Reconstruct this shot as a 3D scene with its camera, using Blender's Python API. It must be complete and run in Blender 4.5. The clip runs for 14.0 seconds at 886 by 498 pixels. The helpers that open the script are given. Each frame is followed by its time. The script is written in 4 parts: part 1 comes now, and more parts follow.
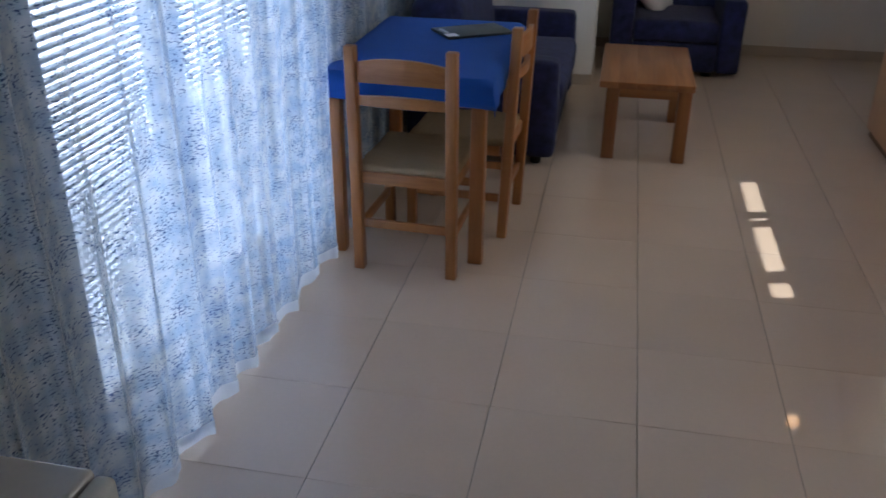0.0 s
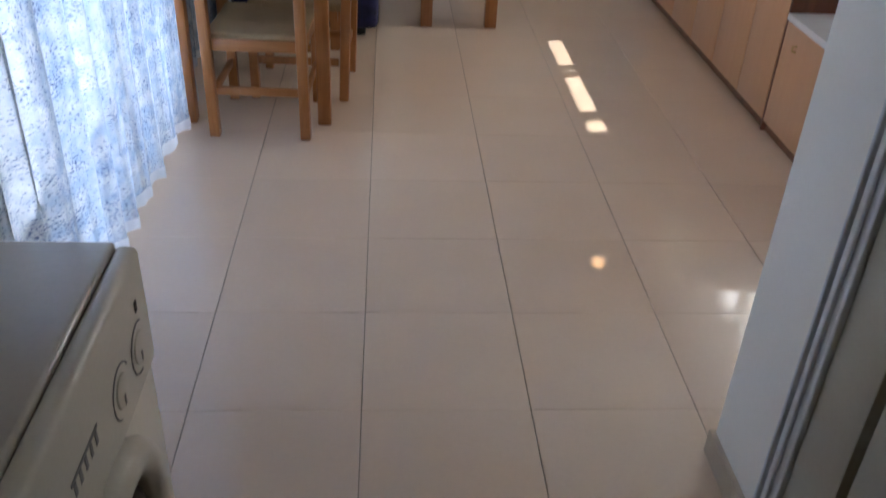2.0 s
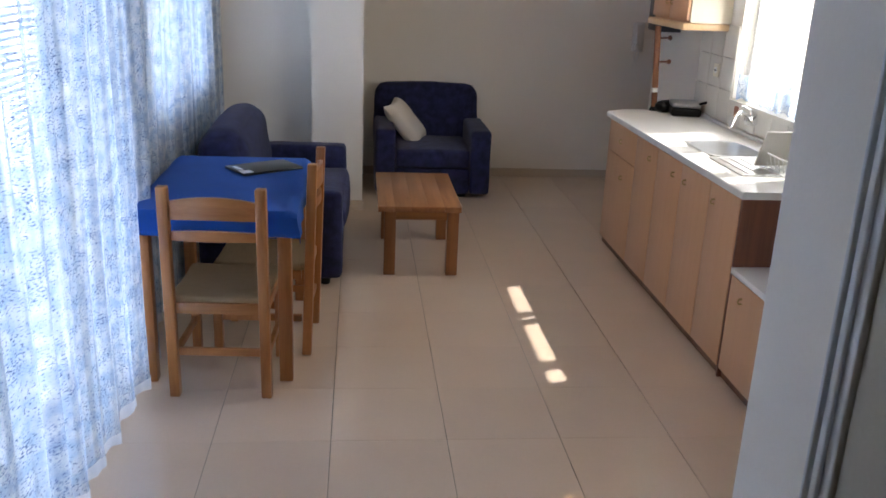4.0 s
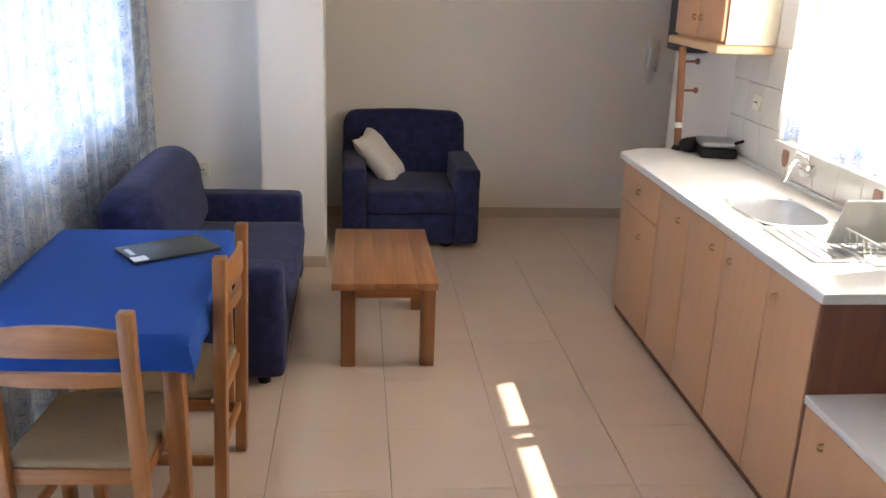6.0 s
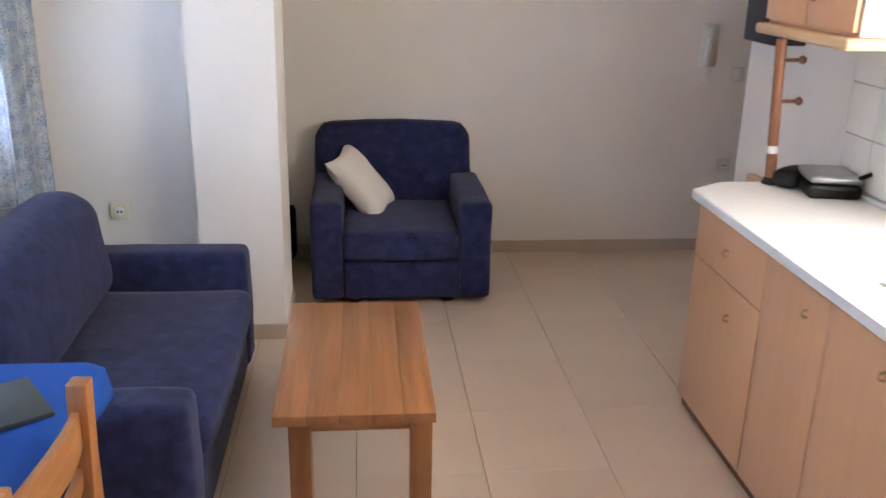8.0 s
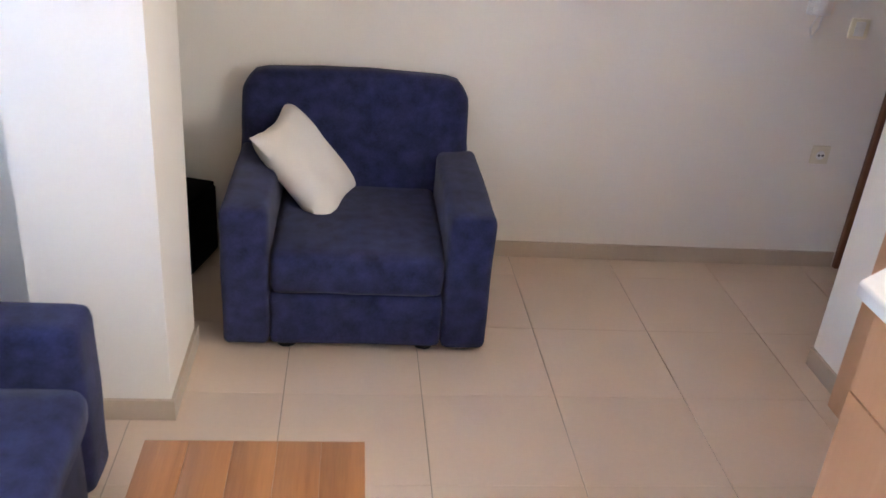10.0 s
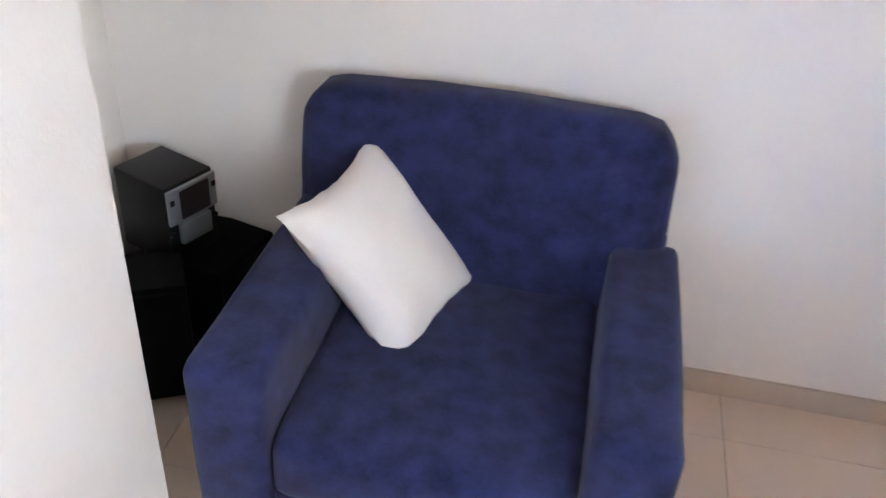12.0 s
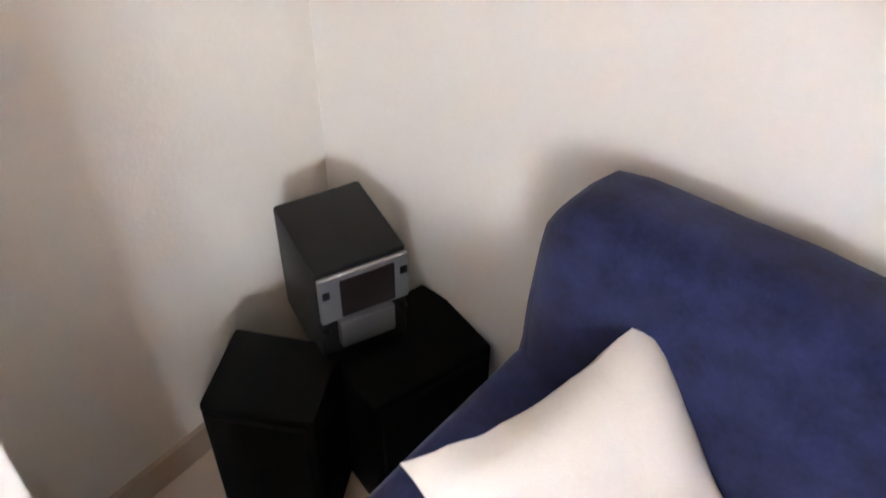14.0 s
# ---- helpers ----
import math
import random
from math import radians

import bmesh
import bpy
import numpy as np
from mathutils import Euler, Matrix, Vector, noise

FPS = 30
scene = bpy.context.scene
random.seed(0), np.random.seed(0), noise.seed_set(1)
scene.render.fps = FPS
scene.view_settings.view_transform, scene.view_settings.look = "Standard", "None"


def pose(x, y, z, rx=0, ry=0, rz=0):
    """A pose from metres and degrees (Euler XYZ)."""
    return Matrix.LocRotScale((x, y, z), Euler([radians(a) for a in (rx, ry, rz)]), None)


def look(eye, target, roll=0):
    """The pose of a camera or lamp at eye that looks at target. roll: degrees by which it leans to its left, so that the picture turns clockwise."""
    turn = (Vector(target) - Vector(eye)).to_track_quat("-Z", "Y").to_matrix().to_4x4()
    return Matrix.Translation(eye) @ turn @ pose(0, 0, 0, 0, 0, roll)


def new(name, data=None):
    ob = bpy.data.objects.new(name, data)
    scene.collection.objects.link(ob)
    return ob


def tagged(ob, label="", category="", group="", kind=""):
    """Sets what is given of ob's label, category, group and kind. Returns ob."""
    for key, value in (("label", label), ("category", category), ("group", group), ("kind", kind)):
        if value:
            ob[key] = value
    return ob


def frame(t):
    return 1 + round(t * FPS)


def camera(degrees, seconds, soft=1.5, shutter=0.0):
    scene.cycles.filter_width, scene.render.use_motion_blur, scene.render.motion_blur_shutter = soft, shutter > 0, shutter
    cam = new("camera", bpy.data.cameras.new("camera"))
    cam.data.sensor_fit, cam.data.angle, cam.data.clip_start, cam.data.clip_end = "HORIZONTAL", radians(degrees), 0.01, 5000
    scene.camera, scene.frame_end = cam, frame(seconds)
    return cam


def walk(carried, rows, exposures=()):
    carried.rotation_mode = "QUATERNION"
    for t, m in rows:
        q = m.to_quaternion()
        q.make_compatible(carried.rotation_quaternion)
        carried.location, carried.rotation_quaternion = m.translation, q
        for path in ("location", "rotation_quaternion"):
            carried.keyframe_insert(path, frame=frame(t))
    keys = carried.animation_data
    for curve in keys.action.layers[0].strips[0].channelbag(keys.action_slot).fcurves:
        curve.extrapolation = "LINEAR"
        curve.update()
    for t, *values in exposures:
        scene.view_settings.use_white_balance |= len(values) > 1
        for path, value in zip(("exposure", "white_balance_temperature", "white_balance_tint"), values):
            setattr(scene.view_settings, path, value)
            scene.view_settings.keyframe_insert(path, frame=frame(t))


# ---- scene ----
cam = camera(54.0, 14.0, 1.5, 0.3)

PATH = [
    (0, (-1.523, -5.386, 1.696), (-1.869, -3.628, 0.807), 0.6),
    (0.5, (-1.549, -5.484, 1.745), (-1.68, -3.681, 0.889), 0.1),
    (1, (-1.619, -5.593, 1.792), (-1.604, -3.723, 1.083), 0.6),
    (1.5, (-1.707, -5.693, 1.778), (-1.63, -3.848, 1.01), 2.3),
    (2, (-1.748, -5.781, 1.638), (-1.616, -4.093, 0.573), 2.8),
    (2.5, (-1.662, -5.809, 1.668), (-1.551, -4.171, 0.526), 2.3),
    (3, (-1.627, -5.845, 1.717), (-1.515, -4.104, 0.739), 2.2),
    (3.5, (-1.69, -5.82, 1.767), (-1.548, -3.973, 1.014), 3.3),
    (4, (-1.712, -5.745, 1.813), (-1.516, -3.853, 1.195), 2.4),
    (4.2, (-1.68, -5.668, 1.82), (-1.476, -3.771, 1.221), 2.4),
    (6.3, (-1.455, -4.342, 1.849), (-1.261, -2.451, 1.229), 1.8),
    (6.5, (-1.438, -4.184, 1.829), (-1.265, -2.3, 1.18), 1.1),
    (7, (-1.412, -3.804, 1.806), (-1.182, -1.908, 1.212), 2.4),
    (7.5, (-1.399, -3.465, 1.812), (-1.104, -1.591, 1.178), 1.3),
    (8, (-1.318, -3.117, 1.788), (-1.131, -1.235, 1.137), 1.2),
    (8.2, (-1.298, -2.986, 1.764), (-1.116, -1.094, 1.142), 3.3),
    (10.3, (-1.092, -1.302, 1.764), (-0.869, 0.47, 0.863), 5.1),
    (10.5, (-1.041, -1.172, 1.74), (-0.864, 0.611, 0.85), 3.8),
    (11, (-0.925, -0.732, 1.723), (-1.018, 1.05, 0.821), 2.9),
    (11.5, (-0.846, -0.39, 1.71), (-1.0, 1.354, 0.744), 5.0),
    (12, (-0.896, 0.034, 1.669), (-1.18, 1.67, 0.554), 3.7),
    (12.5, (-0.947, 0.385, 1.583), (-1.502, 1.873, 0.367), 6.8),
    (13, (-0.98, 0.686, 1.572), (-1.845, 1.85, 0.195), 5.2),
    (13.5, (-1.073, 0.93, 1.529), (-1.952, 2.058, 0.131), 5.2),
    (14, (-1.136, 1.107, 1.515), (-2.06, 2.238, 0.149), 0.8),
]
EXPOSURES = [(0.0, 0.65, 5800, 7), (1.0, 1.1, 6000, 8), (1.5, 1.3, 6100, 9), (2.5, 1.35, 6200, 8), (3.0, 1.35, 6200, 9), (3.5, 1.1, 6050, 9), (4.0, 1.3, 6200, 9),
             (6.5, 1.95, 6600, 10), (8.0, 2.28, 6200, 11), (10.5, 2.85, 5850, 11), (12.0, 3.22, 5250, 10), (13.0, 3.2, 5400, 11), (14.0, 3.65, 5600, 11)]
walk(cam, [(t, look(e, g, r)) for t, e, g, r in PATH], EXPOSURES)

# ---- world, sun and window light ----
SUN_WAY = Vector((-0.80, -0.20, -1.0)).normalized()
world = bpy.data.worlds.new("sky_world")
scene.world = world
world.use_nodes = True
_sky = world.node_tree.nodes.new("ShaderNodeTexSky")
_sky.sky_type, _sky.sun_disc = "NISHITA", False
_sky.sun_elevation = radians(50.5)
_sky.sun_rotation = math.atan2(-SUN_WAY.x, -SUN_WAY.y)
world.node_tree.links.new(_sky.outputs[0], world.node_tree.nodes["Background"].inputs[0])
world.node_tree.nodes["Background"].inputs[1].default_value = 0.12
_sun = bpy.data.lights.new("sun", "SUN")
_sun.energy, _sun.angle, _sun.color = 5.0, radians(0.6), (1.0, 0.94, 0.85)
new("sun", _sun).matrix_world = look((6, 2, 8), Vector((6, 2, 8)) + SUN_WAY)

_pane = bpy.data.lights.new("kitchen_daylight", "AREA")
_pane.shape, _pane.size, _pane.size_y = "RECTANGLE", 1.42, 0.96
_pane.energy, _pane.color = 21.0, (1.0, 0.94, 0.85)
new("kitchen_daylight", _pane).matrix_world = look((0.81, -1.16, 1.60), (-0.19, -1.16, 1.60))


# ---- materials ----
def mat(name, color, rough=0.5, metal=0.0, vary=0.12, scale=6.0, fine=0.05, fine_scale=90.0, bump=0.0, bump_scale=200.0,
        coat=0.0, stretch=(1, 1, 1), per_piece=0.0, sheen=0.0, spec=0.5):
    """A surface with two scales of colour variation, and a fine relief."""
    m = bpy.data.materials.new(name)
    m.use_nodes = True
    nt = m.node_tree
    b = nt.nodes["Principled BSDF"]
    b.inputs["Roughness"].default_value, b.inputs["Metallic"].default_value = rough, metal
    b.inputs["Coat Weight"].default_value = coat
    b.inputs["Specular IOR Level"].default_value = spec
    b.inputs["Sheen Weight"].default_value = sheen
    co = nt.nodes.new("ShaderNodeTexCoord")
    mp = nt.nodes.new("ShaderNodeMapping")
    mp.inputs["Scale"].default_value = stretch
    nt.links.new(co.outputs["Object"], mp.inputs[0])
    big, small = nt.nodes.new("ShaderNodeTexNoise"), nt.nodes.new("ShaderNodeTexNoise")
    big.inputs["Scale"].default_value, small.inputs["Scale"].default_value = scale, fine_scale
    big.inputs["Detail"].default_value = 4
    for n in (big, small):
        nt.links.new(mp.outputs[0], n.inputs["Vector"])

    def math_node(op, a, c):
        n = nt.nodes.new("ShaderNodeMath")
        n.operation = op
        for i, v in enumerate((a, c)):
            if isinstance(v, (int, float)):
                n.inputs[i].default_value = v
            else:
                nt.links.new(v, n.inputs[i])
        return n.outputs[0]
    f = math_node("ADD", math_node("MULTIPLY", math_node("SUBTRACT", big.outputs[0], 0.5), 2 * vary),
                  math_node("MULTIPLY", math_node("SUBTRACT", small.outputs[0], 0.5), 2 * fine))
    if per_piece:
        info = nt.nodes.new("ShaderNodeObjectInfo")
        f = math_node("ADD", f, math_node("MULTIPLY", math_node("SUBTRACT", info.outputs["Random"], 0.5), per_piece))
    f = math_node("ADD", f, 1.0)
    mul = nt.nodes.new("ShaderNodeVectorMath")
    mul.operation = "SCALE"
    mul.inputs[0].default_value = color
    nt.links.new(f, mul.inputs["Scale"])
    nt.links.new(mul.outputs[0], b.inputs["Base Color"])
    if bump:
        tex = nt.nodes.new("ShaderNodeTexNoise")
        tex.inputs["Scale"].default_value = bump_scale
        nt.links.new(mp.outputs[0], tex.inputs["Vector"])
        bn = nt.nodes.new("ShaderNodeBump")
        bn.inputs["Strength"].default_value, bn.inputs["Distance"].default_value = bump, 0.004
        nt.links.new(tex.outputs[0], bn.inputs["Height"])
        nt.links.new(bn.outputs[0], b.inputs["Normal"])
    return m


def wood(name, color, dark, rough=0.38, along="z", rings=22.0):
    """Lacquered wood with long grain."""
    m = bpy.data.materials.new(name)
    m.use_nodes = True
    nt = m.node_tree
    b = nt.nodes["Principled BSDF"]
    b.inputs["Roughness"].default_value = rough
    b.inputs["Coat Weight"].default_value = 0.15
    co = nt.nodes.new("ShaderNodeTexCoord")
    mp = nt.nodes.new("ShaderNodeMapping")
    s = {"x": (0.06, 1, 1), "y": (1, 0.06, 1), "z": (1, 1, 0.06)}[along]
    mp.inputs["Scale"].default_value = s
    info = nt.nodes.new("ShaderNodeObjectInfo")
    off = nt.nodes.new("ShaderNodeVectorMath")
    off.operation = "SCALE"
    off.inputs[0].default_value = (3.1, 5.7, 2.3)
    nt.links.new(info.outputs["Random"], off.inputs["Scale"])
    nt.links.new(off.outputs[0], mp.inputs["Location"])
    nt.links.new(co.outputs["Object"], mp.inputs[0])
    n1, n2 = nt.nodes.new("ShaderNodeTexNoise"), nt.nodes.new("ShaderNodeTexNoise")
    n1.inputs["Scale"].default_value, n1.inputs["Detail"].default_value = rings, 6
    n1.inputs["Distortion"].default_value = 0.6
    n2.inputs["Scale"].default_value = rings * 9
    mixn = nt.nodes.new("ShaderNodeMath")
    mixn.operation = "MULTIPLY_ADD"
    mixn.inputs[1].default_value = 0.3
    for n in (n1, n2):
        nt.links.new(mp.outputs[0], n.inputs["Vector"])
    nt.links.new(n2.outputs[0], mixn.inputs[0])
    nt.links.new(n1.outputs[0], mixn.inputs[2])
    r = nt.nodes.new("ShaderNodeValToRGB")
    r.color_ramp.elements[0].position, r.color_ramp.elements[1].position = 0.4, 0.9
    r.color_ramp.elements[0].color, r.color_ramp.elements[1].color = (*color, 1), (*dark, 1)
    nt.links.new(mixn.outputs[0], r.inputs[0])
    nt.links.new(r.outputs[0], b.inputs["Base Color"])
    bn = nt.nodes.new("ShaderNodeBump")
    bn.inputs["Strength"].default_value, bn.inputs["Distance"].default_value = 0.15, 0.002
    nt.links.new(n2.outputs[0], bn.inputs["Height"])
    nt.links.new(bn.outputs[0], b.inputs["Normal"])
    return m


def lace():
    """Thin blue-white net curtain with dark flecks, that light shines through."""
    m = bpy.data.materials.new("lace")
    m.use_nodes = True
    nt = m.node_tree
    nt.nodes.remove(nt.nodes["Principled BSDF"])
    out = nt.nodes["Material Output"]
    co = nt.nodes.new("ShaderNodeTexCoord")

    def noise_at(scale, mapping, detail=3.0):
        mp = nt.nodes.new("ShaderNodeMapping")
        mp.inputs["Scale"].default_value = mapping
        nt.links.new(co.outputs["UV"], mp.inputs[0])
        n = nt.nodes.new("ShaderNodeTexNoise")
        n.inputs["Scale"].default_value, n.inputs["Detail"].default_value = scale, detail
        nt.links.new(mp.outputs[0], n.inputs["Vector"])
        return n.outputs[0]

    def ramp(v, p0, c0, p1, c1):
        r = nt.nodes.new("ShaderNodeValToRGB")
        r.color_ramp.elements[0].position, r.color_ramp.elements[1].position = p0, p1
        r.color_ramp.elements[0].color, r.color_ramp.elements[1].color = (*c0, 1), (*c1, 1)
        nt.links.new(v, r.inputs[0])
        return r.outputs[0]
    dots = nt.nodes.new("ShaderNodeMath")
    dots.operation, dots.inputs[1].default_value = "MULTIPLY_ADD", 0.75
    nt.links.new(noise_at(150, (0.5, 1.3, 1), 2.0), dots.inputs[0])
    patches = nt.nodes.new("ShaderNodeMath")
    patches.operation, patches.inputs[1].default_value = "MULTIPLY", 0.27
    nt.links.new(noise_at(9, (1.0, 1.7, 1), 4.0), patches.inputs[0])
    nt.links.new(patches.outputs[0], dots.inputs[2])
    flecks = ramp(dots.outputs[0], 0.555, (1, 1, 1), 0.625, (0.12, 0.16, 0.28))
    clouds = ramp(noise_at(11, (1.2, 1.6, 1), 5.0), 0.36, (0.68, 0.735, 0.80), 0.62, (0.40, 0.52, 0.70))
    mul = nt.nodes.new("ShaderNodeMixRGB")
    mul.blend_type, mul.inputs[0].default_value = "MULTIPLY", 1.0
    nt.links.new(flecks, mul.inputs[1])
    nt.links.new(clouds, mul.inputs[2])
    di, tr, clear = (nt.nodes.new("ShaderNodeBsdf" + k) for k in ("Diffuse", "Translucent", "Transparent"))
    for s in (di, tr):
        nt.links.new(mul.outputs[0], s.inputs[0])
    a, c = nt.nodes.new("ShaderNodeMixShader"), nt.nodes.new("ShaderNodeMixShader")
    a.inputs[0].default_value = 0.6
    nt.links.new(di.outputs[0], a.inputs[1])
    nt.links.new(tr.outputs[0], a.inputs[2])
    holes = ramp(noise_at(6, (2.2, 0.10, 1), 1.0), 0.42, (0.44, 0.44, 0.44), 0.56, (0.17, 0.17, 0.17))
    fl2 = nt.nodes.new("ShaderNodeMixRGB")
    fl2.blend_type, fl2.inputs[0].default_value = "MULTIPLY", 1.0
    nt.links.new(holes, fl2.inputs[1])
    nt.links.new(flecks, fl2.inputs[2])
    nt.links.new(fl2.outputs[0], c.inputs[0])
    nt.links.new(a.outputs[0], c.inputs[1])
    nt.links.new(clear.outputs[0], c.inputs[2])
    nt.links.new(c.outputs[0], out.inputs[0])
    return m


def sheer(name, color, open_part):
    """Fine plain net: part open, part white thread that light shines through."""
    m = bpy.data.materials.new(name)
    m.use_nodes = True
    nt = m.node_tree
    nt.nodes.remove(nt.nodes["Principled BSDF"])
    di, tr, clear = (nt.nodes.new("ShaderNodeBsdf" + k) for k in ("Diffuse", "Translucent", "Transparent"))
    for s in (di, tr):
        s.inputs[0].default_value = (*color, 1)
    a, c, n = (nt.nodes.new("ShaderNode" + k) for k in ("MixShader", "MixShader", "TexNoise"))
    a.inputs[0].default_value = 0.65
    n.inputs["Scale"].default_value = 35.0
    r = nt.nodes.new("ShaderNodeMapRange")
    r.inputs["To Min"].default_value, r.inputs["To Max"].default_value = open_part - 0.12, open_part + 0.12
    nt.links.new(n.outputs[0], r.inputs["Value"])
    nt.links.new(r.outputs[0], c.inputs[0])
    nt.links.new(di.outputs[0], a.inputs[1])
    nt.links.new(tr.outputs[0], a.inputs[2])
    nt.links.new(a.outputs[0], c.inputs[1])
    nt.links.new(clear.outputs[0], c.inputs[2])
    nt.links.new(c.outputs[0], nt.nodes["Material Output"].inputs[0])
    return m


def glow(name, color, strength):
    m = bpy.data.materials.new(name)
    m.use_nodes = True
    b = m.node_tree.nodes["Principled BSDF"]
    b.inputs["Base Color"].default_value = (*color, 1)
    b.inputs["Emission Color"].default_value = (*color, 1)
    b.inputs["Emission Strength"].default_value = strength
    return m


def clear_glass():
    m = bpy.data.materials.new("window_glass")
    m.use_nodes = True
    nt = m.node_tree
    nt.nodes.remove(nt.nodes["Principled BSDF"])
    g, t, mx = (nt.nodes.new("ShaderNode" + k) for k in ("BsdfGlossy", "BsdfTransparent", "MixShader"))
    g.inputs["Roughness"].default_value = 0.02
    mx.inputs[0].default_value = 0.05
    nt.links.new(t.outputs[0], mx.inputs[1])
    nt.links.new(g.outputs[0], mx.inputs[2])
    nt.links.new(mx.outputs[0], nt.nodes["Material Output"].inputs[0])
    return m


PLASTER = mat("white_plaster", (0.83, 0.78, 0.70), 0.85, vary=0.04, scale=1.4, fine=0.02, bump=0.12, bump_scale=130)
CEIL = mat("ceiling_paint", (0.80, 0.78, 0.74), 0.9, vary=0.03, scale=1.5)
TILE = mat("polished_tile", (0.68, 0.53, 0.40), 0.28, vary=0.06, scale=3, fine=0.03, fine_scale=60, per_piece=0.05, coat=0.6)
GROUT = mat("floor_grout", (0.36, 0.29, 0.22), 0.9, vary=0.3, scale=8)
SKIRT = mat("skirting_tile", (0.52, 0.42, 0.32), 0.3, vary=0.06, scale=5, per_piece=0.06)
NAVY = mat("navy_fabric", (0.0215, 0.0250, 0.078), 0.95, vary=0.85, scale=17, fine=0.3, fine_scale=130, bump=0.2, bump_scale=420, sheen=0.12, spec=0.2)
BLUECLOTH = mat("royal_blue_cloth", (0.006, 0.075, 0.37), 0.85, vary=0.10, scale=8, fine=0.1, fine_scale=220, bump=0.4, bump_scale=320)
CREAM = mat("cream_cotton", (0.80, 0.74, 0.66), 0.9, vary=0.05, scale=10, fine=0.03, fine_scale=150, bump=0.12, bump_scale=520)
PINE = wood("lacquered_pine", (0.50, 0.215, 0.065), (0.31, 0.115, 0.03), along="z")
PINE_X = wood("lacquered_pine_across", (0.50, 0.215, 0.065), (0.31, 0.115, 0.03), along="x")
OAK_Y = wood("honey_oak_top", (0.40, 0.17, 0.06), (0.24, 0.09, 0.03), rough=0.3, along="y")
OAK_Z = wood("honey_oak_leg", (0.38, 0.16, 0.05), (0.22, 0.08, 0.025), along="z")
BEECH = wood("beech_laminate", (0.66, 0.37, 0.20), (0.62, 0.335, 0.175), rough=0.35, along="z", rings=26)
BEECH_TRIM = wood("beech_trim", (0.66, 0.45, 0.25), (0.55, 0.34, 0.17), rough=0.4, along="y")
REDWOOD = wood("reddish_panel", (0.22, 0.075, 0.035), (0.13, 0.04, 0.02), along="z")
POSTWOOD = wood("dark_post_wood", (0.30, 0.115, 0.045), (0.17, 0.06, 0.022), along="z")
BROWN = wood("brown_door_wood", (0.22, 0.08, 0.03), (0.11, 0.035, 0.012), along="z")
# pale cream: the sun on the wall cabinet's end is put into this colour
SUNLIT_END = mat("sunlit_end_board", (0.76, 0.68, 0.53), 0.4, vary=0.03, scale=5)
WORKTOP = mat("pale_worktop", (0.74, 0.72, 0.68), 0.28, vary=0.03, scale=6, fine=0.05, fine_scale=300)
STEEL = mat("brushed_steel", (0.62, 0.62, 0.62), 0.42, 1.0, vary=0.05, scale=20, fine=0.06, fine_scale=200)
CHROME = mat("chrome", (0.8, 0.8, 0.8), 0.12, 1.0, vary=0.02)
BRASS = mat("aged_brass", (0.50, 0.36, 0.16), 0.35, 1.0, vary=0.1)
RUSH = mat("woven_rush", (0.34, 0.24, 0.13), 0.85, vary=0.15, scale=14, fine=0.3, fine_scale=120, bump=0.9, bump_scale=140, stretch=(1, 6, 1))
BLACK = mat("black_plastic", (0.006, 0.006, 0.006), 0.45, vary=0.1, scale=8, spec=0.3)
BLACKWOOD = mat("black_speaker", (0.003, 0.003, 0.003), 0.75, vary=0.15, scale=10, bump=0.1, spec=0.12)
BLACKNET = mat("black_grille", (0.006, 0.006, 0.006), 0.9, vary=0.1, scale=10, bump=0.4, bump_scale=400, spec=0.1)
SILVER = mat("silver_plastic", (0.36, 0.36, 0.37), 0.35, 0.8, vary=0.06)
SCREEN = mat("dark_display", (0.012, 0.008, 0.008), 0.3, vary=0.02)
IVORY = mat("ivory_plastic", (0.72, 0.66, 0.50), 0.4, vary=0.04)
WHITEP = mat("white_plastic", (0.78, 0.77, 0.74), 0.35, vary=0.03)
WALLTILE = mat("glazed_wall_tile", (0.72, 0.68, 0.60), 0.15, vary=0.06, scale=5, per_piece=0.05, coat=0.3)
JOINT = mat("tile_joint", (0.54, 0.49, 0.41), 0.9)
DECOR = mat("tile_flower_print", (0.33, 0.17, 0.12), 0.2, vary=0.5, scale=40)
ALU = mat("white_aluminium", (0.70, 0.71, 0.72), 0.4, 0.1, vary=0.04)
SLAT = mat("shutter_slat_paint", (0.74, 0.76, 0.78), 0.5, vary=0.06, scale=12)
DOORPAINT = mat("cream_door_paint", (0.40, 0.36, 0.28), 0.45, vary=0.05, scale=4)
FRAMEPAINT = mat("white_frame_paint", (0.62, 0.62, 0.62), 0.4, vary=0.04, scale=5)
ENAMEL = mat("white_enamel", (0.70, 0.67, 0.59), 0.3, vary=0.04, scale=4, coat=0.2)
GREYTOP = mat("washer_top", (0.52, 0.48, 0.42), 0.2, vary=0.06, scale=5, coat=0.3)
GREY = mat("grey_print", (0.22, 0.22, 0.23), 0.5)
CLIP = mat("dark_green_board", (0.025, 0.032, 0.03), 0.35, vary=0.15, scale=10)
PAPER = mat("white_paper", (0.82, 0.82, 0.82), 0.8, vary=0.03)
OUTWALL = mat("outside_render", (0.70, 0.70, 0.68), 0.9, vary=0.06, scale=2)
LACE = lace()
HEM = sheer("white_lace_hem", (0.85, 0.87, 0.9), 0.25)
NET = sheer("white_window_net", (0.88, 0.87, 0.84), 0.62)
GLASS = clear_glass()


